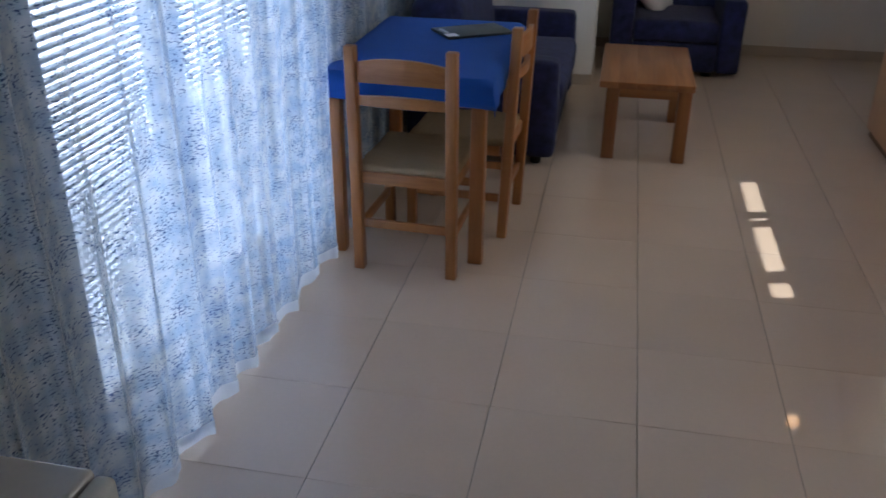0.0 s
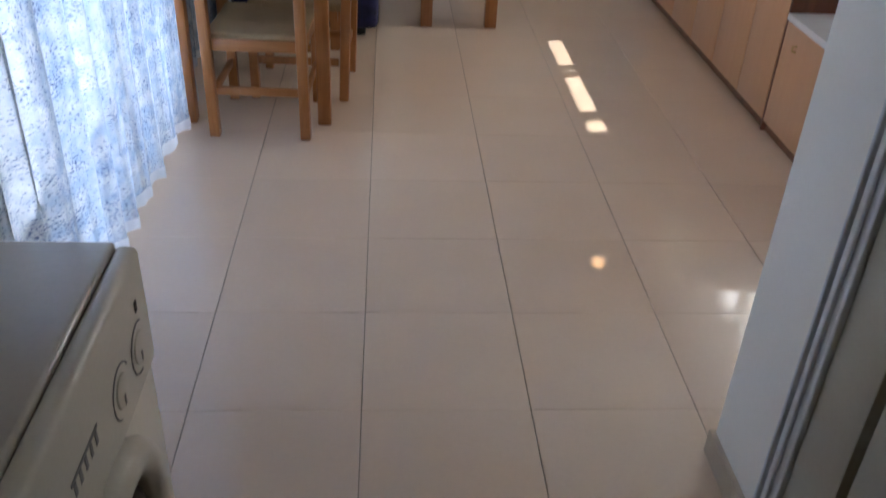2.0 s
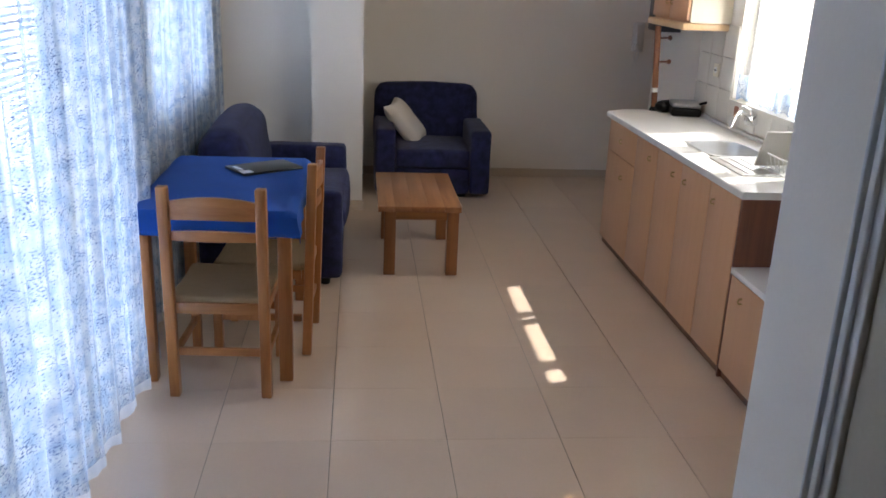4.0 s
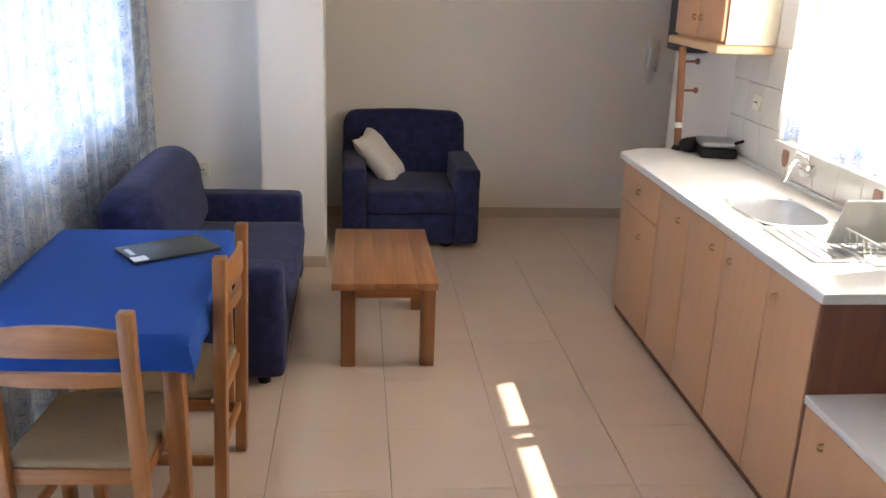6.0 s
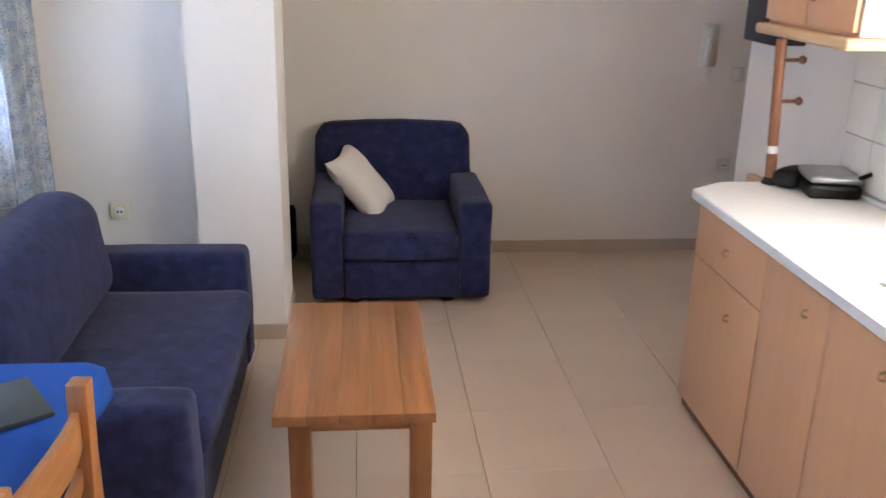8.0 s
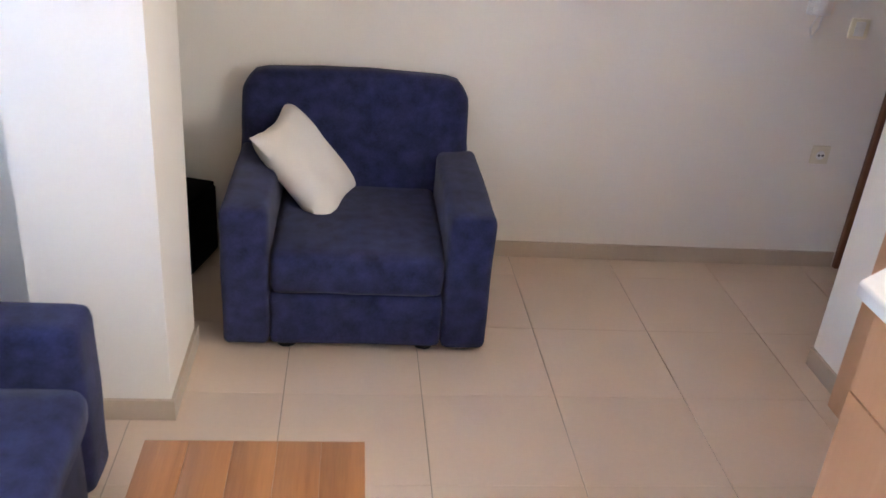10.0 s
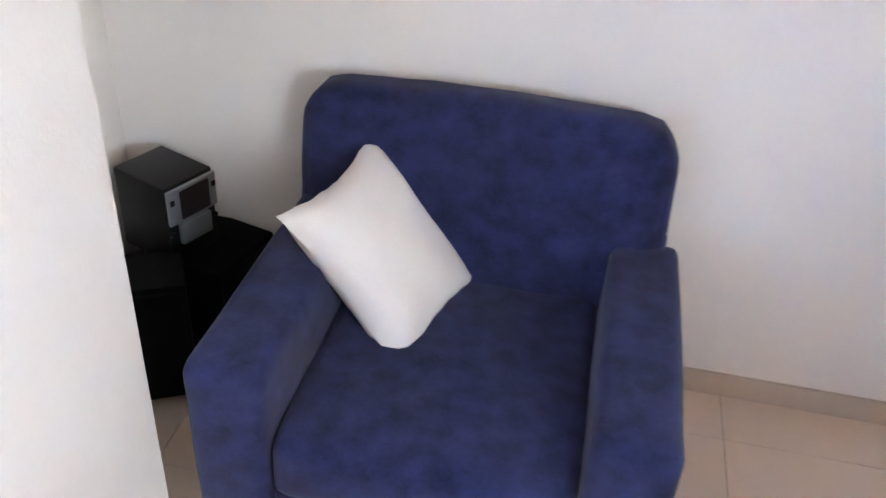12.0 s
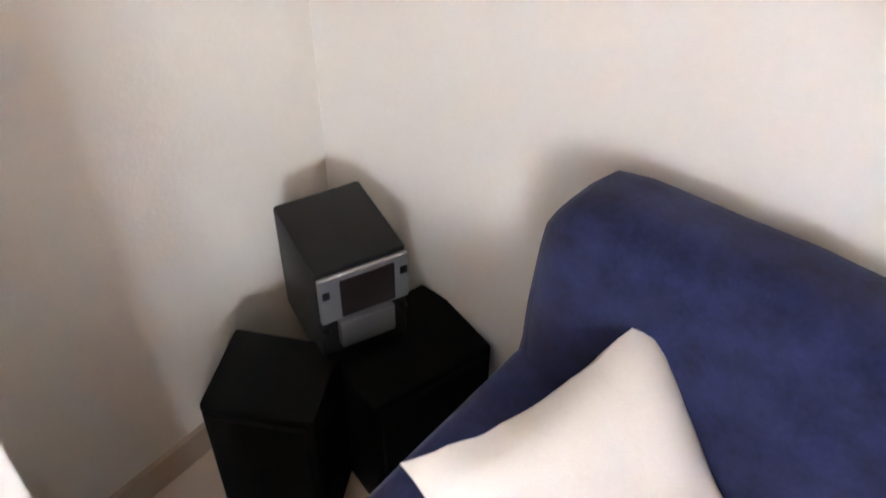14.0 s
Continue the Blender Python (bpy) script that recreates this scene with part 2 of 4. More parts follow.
# ---- building helpers ----
def box_bm(x0, x1, y0, y1, z0, z1, bevel=0.0, seg=2):
    bm = bmesh.new()
    bmesh.ops.create_cube(bm, size=1)
    for v in bm.verts:
        v.co = Vector((x0 if v.co.x < 0 else x1, y0 if v.co.y < 0 else y1, z0 if v.co.z < 0 else z1))
    if bevel:
        bmesh.ops.bevel(bm, geom=bm.edges[:], offset=bevel, segments=seg, profile=0.5, affect="EDGES")
    return bm


def cyl_bm(r0, r1, depth, n=20, bevel=0.0):
    """A cylinder or cone along z from 0 to depth."""
    bm = bmesh.new()
    bmesh.ops.create_cone(bm, cap_ends=True, segments=n, radius1=r0, radius2=r1, depth=depth)
    bmesh.ops.translate(bm, verts=bm.verts, vec=(0, 0, depth / 2))
    if bevel:
        rims = [e for e in bm.edges if abs(e.verts[0].co.z - e.verts[1].co.z) < 1e-6]
        bmesh.ops.bevel(bm, geom=rims, offset=bevel, segments=2, profile=0.5, affect="EDGES")
    return bm


def soft_bm(x0, x1, y0, y1, z0, z1, r=0.05, puff=0.0, wob=0.004, cuts=12, seed=0.0):
    """A padded block: rounded corners, slightly swollen faces, uneven skin."""
    bm = bmesh.new()
    bmesh.ops.create_cube(bm, size=2)
    bmesh.ops.subdivide_edges(bm, edges=bm.edges[:], cuts=cuts, use_grid_fill=True)
    c = Vector(((x0 + x1) / 2, (y0 + y1) / 2, (z0 + z1) / 2))
    h = Vector(((x1 - x0) / 2, (y1 - y0) / 2, (z1 - z0) / 2))
    for v in bm.verts:
        u = Vector([math.copysign(1 - (1 - min(1, abs(a))) ** 1.7, a) for a in v.co])
        p = Vector([u[i] * h[i] for i in range(3)])
        rr = min(r, min(h) * 0.98)
        q = Vector([max(-(h[i] - rr), min(h[i] - rr, p[i])) for i in range(3)])
        d = p - q
        if d.length > 1e-9:
            dd = d.normalized()
            p = q + dd * rr
            sw = [(1 - u[i] ** 2) for i in range(3)]
            k = max(range(3), key=lambda i: abs(dd[i]))
            o = [sw[i] for i in range(3) if i != k]
            p = p + dd * (puff * o[0] * o[1])
            p = p + dd * wob * noise.noise((p + c) * 7 + Vector((seed, seed, 0)))
        v.co = c + p
    return bm


def merge(bms):
    out = bms[0]
    for b in bms[1:]:
        me = bpy.data.meshes.new("tmp")
        b.to_mesh(me)
        out.from_mesh(me)
        bpy.data.meshes.remove(me)
        b.free()
    return out


def moved(bm, m):
    bm.transform(m)
    return bm


def mesh_of(name, bm, material, angle=40):
    bmesh.ops.recalc_face_normals(bm, faces=bm.faces[:])
    me = bpy.data.meshes.new(name)
    for f in bm.faces:
        f.smooth = True
    bm.to_mesh(me)
    bm.free()
    me.set_sharp_from_angle(angle=radians(angle))
    me.materials.append(material)
    return me


def part(name, bm, material, parent=None, label=""):
    ob = new(name, mesh_of(name, bm, material))
    ob.parent = parent
    if label:
        ob["label"] = label
    return ob


def thing(name, label, category, m=None, group="", kind=""):
    ob = tagged(new(name), label, category, group, kind)
    ob.matrix_basis = m or Matrix()
    return ob


def solid(name, bm, material, label, category, m=None, group="", kind=""):
    ob = tagged(new(name, mesh_of(name, bm, material)), label, category, group, kind)
    ob.matrix_basis = m or Matrix()
    return ob


def tube_bm(points, r, n=10):
    """A round bar along a line of points."""
    bm = bmesh.new()
    rings = []
    pts = [Vector(p) for p in points]
    for i, p in enumerate(pts):
        d = (pts[min(i + 1, len(pts) - 1)] - pts[max(i - 1, 0)]).normalized()
        q = d.to_track_quat("Z", "Y")
        rings.append([bm.verts.new(p + q @ Vector((r * math.cos(a), r * math.sin(a), 0)))
                      for a in [2 * math.pi * k / n for k in range(n)]])
    for a, b in zip(rings, rings[1:]):
        for k in range(n):
            bm.faces.new((a[k], a[(k + 1) % n], b[(k + 1) % n], b[k]))
    bm.faces.new(rings[0])
    bm.faces.new(rings[-1])
    return bm


# ---- the room ----
XL, XR, YB, YN, ZC = -2.80, 0.63, 1.99, -7.0, 2.6      # left wall, right wall, back wall, wall behind, ceiling
MODX, MODY = 0.465, 0.4475                              # floor tile


def structure(name, boxes, material, label, category="wall"):
    return solid(name, merge([box_bm(*b) for b in boxes]), material, label, category, kind="structure")


# left wall with a balcony door and a window
DOOR_L, WIN_L = (-3.65, -2.02), (-1.32, 0.50)
structure("wall_west", [
    (XL - 0.2, XL, YN, DOOR_L[0], 0, ZC), (XL - 0.2, XL, DOOR_L[0], DOOR_L[1], 2.2, ZC),
    (XL - 0.2, XL, DOOR_L[1], WIN_L[0], 0, ZC), (XL - 0.2, XL, WIN_L[0], WIN_L[1], 0, 0.95),
    (XL - 0.2, XL, WIN_L[0], WIN_L[1], 2.2, ZC), (XL - 0.2, XL, WIN_L[1], YB + 0.2, 0, ZC)],
    PLASTER, "white plastered wall with balcony door and window")
structure("wall_north", [(XL, 1.38, YB, YB + 0.2, 0, ZC)], PLASTER, "off-white plastered wall behind the armchair")
# kitchen wall with its window; beyond it the entrance recess
WIN_K = (-1.89, -0.43, 1.09, 2.095)
structure("wall_east", [
    (XR, XR + 0.2, -4.18, WIN_K[0], 0, ZC), (XR, XR + 0.2, WIN_K[0], WIN_K[1], 0, WIN_K[2]),
    (XR, XR + 0.2, WIN_K[0], WIN_K[1], WIN_K[3], ZC), (XR, XR + 0.2, WIN_K[1], 1.15, 0, ZC)],
    PLASTER, "white plastered kitchen wall with a window")
structure("wall_recess", [(XR + 0.2, 1.38, 0.95, 1.15, 0, ZC), (1.235, 1.38, 1.15, YB, 0, ZC)], PLASTER, "white wall of the entrance recess")
XH = -0.895
structure("wall_hall", [(XH, XH + 0.2, -4.447, -4.18, 0, ZC), (XH, XH + 0.2, -5.65, -4.447, 2.12, ZC), (XH, XH + 0.2, YN, -5.65, 0, ZC)],
          PLASTER, "white plastered hall wall beside the door")
structure("wall_kitchen_end", [(XH + 0.2, XR + 0.2, -4.38, -4.18, 0, ZC)], PLASTER, "white plastered wall closing the kitchen side")
structure("wall_store", [(-0.2, 0.0, YN, -4.38, 0, ZC)], PLASTER, "white plastered wall behind the hall door")
structure("wall_south", [(XL - 0.2, XR, YN - 0.2, YN, 0, ZC)], PLASTER, "white plastered wall at the hall's end")
structure("column", [(-2.06, -1.68, 0.77, 1.195, 0, ZC)], PLASTER, "white plastered square column", "column")
structure("wall_partition", [(XL, -2.06, 0.95, 1.195, 0, ZC)], PLASTER, "white plastered partition behind the sofa")
structure("wall_niche", [(XL, -2.15, 1.195, YB, 0, ZC)], PLASTER, "white plastered side wall of the niche")
structure("ceiling", [(XL - 0.2, XR + 0.2, YN - 0.2, YB + 0.2, ZC, ZC + 0.15), (XR + 0.2, 1.38, 0.95, YB + 0.2, ZC, ZC + 0.15)], CEIL, "white painted ceiling", "ceiling")
floor = structure("floor", [(XL - 0.2, XR + 0.2, YN - 0.2, YB + 0.2, -0.2, -0.004), (XR + 0.2, 1.38, 0.95, YB + 0.2, -0.2, -0.004)], GROUT,
                  "polished beige floor tiles with dark joints", "floor")
structure("ground", [(-1800, 1800, -1800, 1800, -3.3, -3.2)], OUTWALL, "pale paved ground outside", "ground")


def skirting(name, x0, x1, y0, y1):
    structure(name, [(x0, x1, y0, y1, 0, 0.075)], SKIRT, "beige tiled skirting along the wall", "skirting")


skirting("baseboard", -2.15, 1.14, YB - 0.012, YB)
skirting("baseboard", XR - 0.012, XR, 0.26, 1.15)
skirting("baseboard", -2.072, -1.668, 0.758, 0.77)
skirting("baseboard", -1.68, -1.668, 0.77, 1.195)
skirting("baseboard", XL, -2.072, 0.938, 0.95)
skirting("baseboard", -2.15, -2.138, 1.207, YB - 0.012)
skirting("baseboard", -2.138, -1.668, 1.195, 1.207)
skirting("baseboard", XH - 0.014, XH, -4.452, -4.18)
skirting("baseboard", XH - 0.014, -0.40, -4.18, -4.168)


# ---- left side: curtains, balcony door, window ----
def shutter(y0, y1, z0, z1, label):
    """A white slatted shutter with its frame, outside an opening."""
    th = thing("shutter", label, "shutter", pose(XL - 0.17, 0, 0))
    part("shutter_frame", merge([box_bm(-0.03, 0.03, y0, y0 + 0.05, z0, z1, 0.004), box_bm(-0.03, 0.03, y1 - 0.05, y1, z0, z1, 0.004),
                                 box_bm(-0.03, 0.03, y0 + 0.05, y1 - 0.05, z1 - 0.06, z1, 0.004),
                                 box_bm(-0.03, 0.03, y0 + 0.05, y1 - 0.05, z0, z0 + 0.06, 0.004),
                                 box_bm(-0.03, 0.03, (y0 + y1) / 2 - 0.04, (y0 + y1) / 2 + 0.04, z0 + 0.06, z1 - 0.06, 0.004)]), ALU, th)
    me = mesh_of("slat", moved(box_bm(-0.015, 0.015, y0 + 0.05, y1 - 0.05, -0.0045, 0.0045, 0.0018, 1), pose(0, 0, 0, 0, -3, 0)), SLAT)
    z = z0 + 0.08
    while z < z1 - 0.07:
        ob = new("slat", me)
        ob.parent = th
        ob.matrix_basis = pose(0, 0, z)
        z += 0.027
    return th


shutter(*DOOR_L, 0.02, 2.2, "white slatted shutter outside the balcony door")
shutter(*WIN_L, 0.95, 2.2, "white slatted shutter outside the window")


def glazing(name, y0, y1, z0, z1, x, bars, label, w=0.055):
    th = thing(name, label, "window", pose(x, 0, 0), kind="structure")
    part("window_frame", merge([box_bm(-0.03, 0.03, y0, y0 + w, z0, z1, 0.004), box_bm(-0.03, 0.03, y1 - w, y1, z0, z1, 0.004),
                                box_bm(-0.03, 0.03, y0 + w, y1 - w, z1 - w, z1, 0.004), box_bm(-0.03, 0.03, y0 + w, y1 - w, z0, z0 + w, 0.004)]
                               + [box_bm(-0.028, 0.028, y - bw / 2, y + bw / 2, z0 + w, z1 - w, 0.004) for y, bw in bars]), ALU, th)
    edges = [y0 + w * 0.5] + [e for y, bw in sorted(bars) for e in (y - bw * 0.3, y + bw * 0.3)] + [y1 - w * 0.5]
    for a, b in zip(edges[::2], edges[1::2]):
        pane = part("pane", box_bm(-0.003, 0.003, a, b, z0 + w * 0.9, z1 - w * 0.9), GLASS, th)
        pane.visible_shadow = False
    return th


glazing("window_1", *DOOR_L, 0.0, 2.2, XL - 0.07, ((-2.96, 0.1),), "white aluminium glazed balcony door")
glazing("window_2", *WIN_L, 0.95, 2.2, XL - 0.07, ((-0.41, 0.1),), "white aluminium window above the sofa")
sill = structure("window_sill", [(XL - 0.04, XL + 0.03, WIN_L[0], WIN_L[1], 0.92, 0.948)], ALU, "pale window sill behind the curtain", "sill")


def curtain(y0, y1, z0, z1, x, amp, seed, label):
    rnd = random.Random(seed)
    bm = bmesh.new()
    uv = bm.loops.layers.uv.new("uv")
    ny, nz = int((y1 - y0) / 0.0125), 46
    ph, w = [], 0.0
    for i in range(ny + 1):
        ph.append(w)
        w += (0.0125 / 0.19) * 2 * math.pi * (0.75 + 0.6 * noise.noise(Vector((i * 0.02, seed, 0.5))))
    vs = []
    for j in range(nz + 1):
        f = j / nz
        row = []
        for i in range(ny + 1):
            y = y0 + (y1 - y0) * i / ny
            hem = 0.010 * math.sin(ph[i] * 0.5 + 1) if j == 0 else 0.0
            z = z0 + (z1 - z0) * f + hem
            a = amp * (1.0 - 0.35 * f) * (0.75 + 0.5 * noise.noise(Vector((y * 1.3, seed, 3.0))))
            sway = 0.02 * noise.noise(Vector((y * 0.8, f * 2.0, seed)))
            row.append(bm.verts.new((x + a * math.sin(ph[i] + 0.6 * math.sin(f * 3 + y)) + 0.25 * a * math.sin(2.3 * ph[i] + f * 2) + sway,
                                     y + 0.012 * math.cos(ph[i]), z)))
        vs.append(row)
    for j in range(nz):
        for i in range(ny):
            fc = bm.faces.new((vs[j][i], vs[j][i + 1], vs[j + 1][i + 1], vs[j + 1][i]))
            for lp, (a, b) in zip(fc.loops, ((i, j), (i + 1, j), (i + 1, j + 1), (i, j + 1))):
                lp[uv].uv = (a * 0.0165, (z1 - z0) * b / nz)
    th = thing("curtain", label, "curtain")
    hem = bmesh.new()
    low = []
    for k, (dz, cut) in enumerate(((0.028, 0.0), (0.004, 0.0), (-0.030, 1.0))):
        low.append([hem.verts.new((v.co.x + 0.003, v.co.y, max(0.004, v.co.z + dz + cut * 0.016 * abs(math.sin(ph[i] * 0.75))))) for i, v in enumerate(vs[0])])
    for a, b in zip(low, low[1:]):
        for i in range(ny):
            hem.faces.new((a[i], a[i + 1], b[i + 1], b[i]))
    part("cloth", bm, LACE, th)
    part("hem", hem, HEM, th, "white scalloped lace hem")
    part("rail", box_bm(x - 0.02, x + 0.02, y0, y1, z1, z1 + 0.03, 0.004), ALU, th)
    return th


curtain(-4.50, -1.98, 0.045, 2.45, -2.63, 0.028, 3.0, "blue and white net curtain with dark flecks, to the floor")
curtain(-2.02, 0.90, 0.03, 2.45, -2.725, 0.026, 8.0, "blue and white net curtain drawn across the window")
# glowing sheet added beyond the balcony, standing in for shaded-side daylight
solid("backdrop", box_bm(-7.1, -7.0, -14, 9, -3.2, 4.2), glow("daylight_glow", (0.76, 0.84, 1.0), 3.2),
      "glowing sheet standing in for daylight beyond the balcony", "backdrop", kind="structure")


# ---- dining corner ----
def chair(m, label):
    """Ladder-back chair; its back at local y = 0, its seat towards +y."""
    th = thing("dining_chair", label, "chair", m, "chairs round the dining table")
    w, d, h = 0.435, 0.42, 0.94
    for sx in (-1, 1):
        x = sx * (w / 2 - 0.022)
        bm = box_bm(x - 0.022, x + 0.022, -0.022, 0.022, 0, h, 0.006)
        for v in bm.verts:
            if v.co.z > 0.5:
                v.co.y -= 0.03 * ((v.co.z - 0.5) / 0.4)
        part("leg", bm, PINE, th)
        part("leg", box_bm(x - 0.021, x + 0.021, d - 0.022, d + 0.02, 0, 0.44, 0.006), PINE, th)
        part("stretcher", box_bm(x - 0.010, x + 0.010, 0.022, d - 0.022, 0.17, 0.205, 0.004), PINE, th)
        part("rail", box_bm(x - 0.012, x + 0.012, 0.022, d - 0.022, 0.385, 0.43, 0.004), PINE, th)
    for y, z in ((0.0, 0.21), (d, 0.26)):
        part("stretcher", box_bm(-w / 2 + 0.044, w / 2 - 0.044, y - 0.010, y + 0.010, z - 0.018, z + 0.018, 0.004), PINE_X, th)
    for y in (0.0, d):
        part("rail", box_bm(-w / 2 + 0.044, w / 2 - 0.044, y - 0.012, y + 0.012, 0.385, 0.435, 0.004), PINE_X, th)

    def slat(z0, z1, bow, crown):
        bm = bmesh.new()
        n, a = 14, []
        for i in range(n + 1):
            u = -1 + 2 * i / n
            x = u * (w / 2 - 0.034)
            y = -0.012 - 0.03 * ((z0 + z1) / 2 - 0.7) / 0.4 - bow * (1 - u * u)
            top = z1 + crown * (1 - u * u)
            low = z0 + 0.35 * crown * (1 - u * u)
            a.append([bm.verts.new((x, y + s, z)) for s, z in ((-0.008, low), (0.008, low), (0.008, top), (-0.008, top))])
        for p, q in zip(a, a[1:]):
            for k in range(4):
                bm.faces.new((p[k], p[(k + 1) % 4], q[(k + 1) % 4], q[k]))
        bm.faces.new(a[0])
        bm.faces.new(a[-1])
        bmesh.ops.bevel(bm, geom=[e for e in bm.edges if len(e.link_faces) == 2 and e.calc_face_angle() > 1.0], offset=0.003, segments=1, affect="EDGES")
        return bm
    part("back_slat", slat(0.80, 0.875, 0.03, 0.028), PINE_X, th)
    part("back_slat", slat(0.71, 0.745, 0.03, 0.015), PINE_X, th)
    seat = soft_bm(-w / 2 + 0.012, w / 2 - 0.012, 0.0, d + 0.012, 0.425, 0.462, 0.018, 0.0, 0.003, 16)
    for v in seat.verts:
        u, t = v.co.x / (w / 2), (v.co.y - d / 2) / (d / 2)
        v.co.z -= 0.018 * max(0, 1 - u * u) * max(0, 1 - t * t)
        v.co.z += 0.0022 * math.sin((v.co.y if abs(t) < abs(u) else v.co.x) * 700) * (v.co.z > 0.44)
    part("seat", seat, RUSH, th, "woven rush seat")
    return th


chair(pose(-2.292, -2.28, 0, 0, 0, -3), "honey pine ladder-back chair with rush seat at the table's end")
chair(pose(-1.94, -1.655, 0, 0, 0, 87), "honey pine ladder-back chair pushed under the table's long side")


def dining_table():
    x0, x1, y0, y1, z = -2.66, -1.985, -2.16, -1.09, 0.792
    th = thing("dining_table", "honey pine dining table hidden under a blue cloth", "table")
    part("tabletop", box_bm(x0, x1, y0, y1, z - 0.03, z, 0.005), PINE_X, th)
    for x in (x0 + 0.04, x1 - 0.04):
        for y in (y0 + 0.04, y1 - 0.04):
            part("leg", box_bm(x - 0.03, x + 0.03, y - 0.03, y + 0.03, 0, z - 0.03, 0.006), PINE, th)
    for y in (y0 + 0.05, y1 - 0.05):
        part("apron", box_bm(x0 + 0.075, x1 - 0.075, y - 0.011, y + 0.011, z - 0.12, z - 0.03, 0.003), PINE_X, th)
    for x in (x0 + 0.05, x1 - 0.05):
        part("apron", box_bm(x - 0.011, x + 0.011, y0 + 0.075, y1 - 0.075, z - 0.12, z - 0.03, 0.003), PINE, th)
    # the cloth lies over the top and hangs down round the edges
    bm = bmesh.new()
    nx, ny, drop = 30, 46, 0.105
    g = []
    for i in range(nx + 1):
        row = []
        for j in range(ny + 1):
            a = -drop + (x1 - x0 + 2 * drop) * i / nx
            b = -drop + (y1 - y0 + 2 * drop) * j / ny
            ex = max(0, -a, a - (x1 - x0))
            ey = max(0, -b, b - (y1 - y0))
            x = min(max(a, 0), x1 - x0) + x0
            y = min(max(b, 0), y1 - y0) + y0
            hang = max(ex, ey) + 0.25 * min(ex, ey)
            wave = 0.010 * noise.noise(Vector((x * 6, y * 6, 1.5))) + 0.006 * math.sin((x + y) * 24)
            out = 0.012 + 0.10 * hang + wave * min(1, hang * 12)
            if ex:
                x += math.copysign(out, a)
            if ey:
                y += math.copysign(out, b)
            row.append(bm.verts.new((x, y, z + 0.007 - hang + 0.0015 * noise.noise(Vector((x * 9, y * 9, 4))))))
        g.append(row)
    for i in range(nx):
        for j in range(ny):
            bm.faces.new((g[i][j], g[i + 1][j], g[i + 1][j + 1], g[i][j + 1]))
    cloth = solid("tablecloth", bm, BLUECLOTH, "royal blue cotton cloth hanging over the dining table", "tablecloth")
    mod = cloth.modifiers.new("thick", "SOLIDIFY")
    mod.thickness, mod.offset = 0.003, 1.0


dining_table()


def clipboard():
    th = thing("clipboard", "dark clipboard with a white paper lying on the blue cloth", "clipboard", pose(-2.185, -1.37, 0.804, 0, 0, 34))
    part("board", box_bm(-0.165, 0.165, -0.105, 0.105, 0, 0.012, 0.003), CLIP, th)
    part("paper", box_bm(-0.165, -0.11, -0.10, -0.05, 0.0125, 0.0145), PAPER, th, "small white paper")
    part("clip", box_bm(-0.155, -0.135, -0.04, 0.04, 0.0125, 0.02, 0.003), STEEL, th, "steel clip")


clipboard()


# ---- sofa, coffee table, armchair ----
def sofa():
    th = thing("sofa", "navy blue fabric two-seat sofa with a rounded back", "sofa")
    x0, x1, y0, y1 = -2.63, -1.80, -0.95, 0.52
    part("base", soft_bm(x0 + 0.02, x1 - 0.01, y0 + 0.17, y1 - 0.17, 0.05, 0.30, 0.03, 0.004, 0.003), NAVY, th)
    for a, b in ((y0, y0 + 0.17), (y1 - 0.17, y1)):
        part("armrest", soft_bm(x0 + 0.02, x1, a, b, 0.05, 0.575, 0.035, 0.006, 0.004, seed=a), NAVY, th)
    part("seat_cushion", soft_bm(x0 + 0.20, x1 + 0.02, y0 + 0.172, y1 - 0.172, 0.302, 0.43, 0.045, 0.02, 0.006), NAVY, th)
    bm = soft_bm(0, 0.28, y0 + 0.10, y1 - 0.172, 0, 0.47, 0.125, 0.02, 0.006, 14)
    part("backrest", moved(bm, pose(x0 + 0.06, 0, 0.39, 0, -9, 0)), NAVY, th)
    for x in (x0 + 0.1, x1 - 0.1):
        for y in (y0 + 0.09, y1 - 0.09):
            part("foot", moved(cyl_bm(0.028, 0.032, 0.055, 16), pose(x, y, 0)), BLACK, th, "black plastic foot")


sofa()


def coffee_table():
    x0, x1, y0, y1, h = -1.592, -1.095, -0.785, 0.105, 0.453
    th = thing("coffee_table", "low honey-brown wooden coffee table on square legs", "coffee table")
    top = part("tabletop", box_bm(x0 + 0.002, x1 - 0.002, y0 + 0.002, y1 - 0.002, h - 0.032, h - 0.003), OAK_Y, th)
    n = 5
    for k in range(n):
        a, b = x0 + (x1 - x0) * k / n, x0 + (x1 - x0) * (k + 1) / n
        part("plank", box_bm(a + 0.0002, b - 0.0002, y0, y1, h - 0.034, h, 0.0009), OAK_Y, top)
    for x in (x0 + 0.075, x1 - 0.04):
        for y in (y0 + 0.10, y1 - 0.06):
            part("leg", box_bm(x - 0.035, x + 0.035, y - 0.035, y + 0.035, 0, h - 0.034, 0.005), OAK_Z, th)
        part("apron", box_bm(x - 0.012, x + 0.012, y0 + 0.135, y1 - 0.095, h - 0.105, h - 0.034, 0.003), OAK_Y, th)
    for y in (y0 + 0.10, y1 - 0.06):
        part("apron", box_bm(x0 + 0.11, x1 - 0.075, y - 0.012, y + 0.012, h - 0.105, h - 0.034, 0.003), PINE_X, th)


coffee_table()


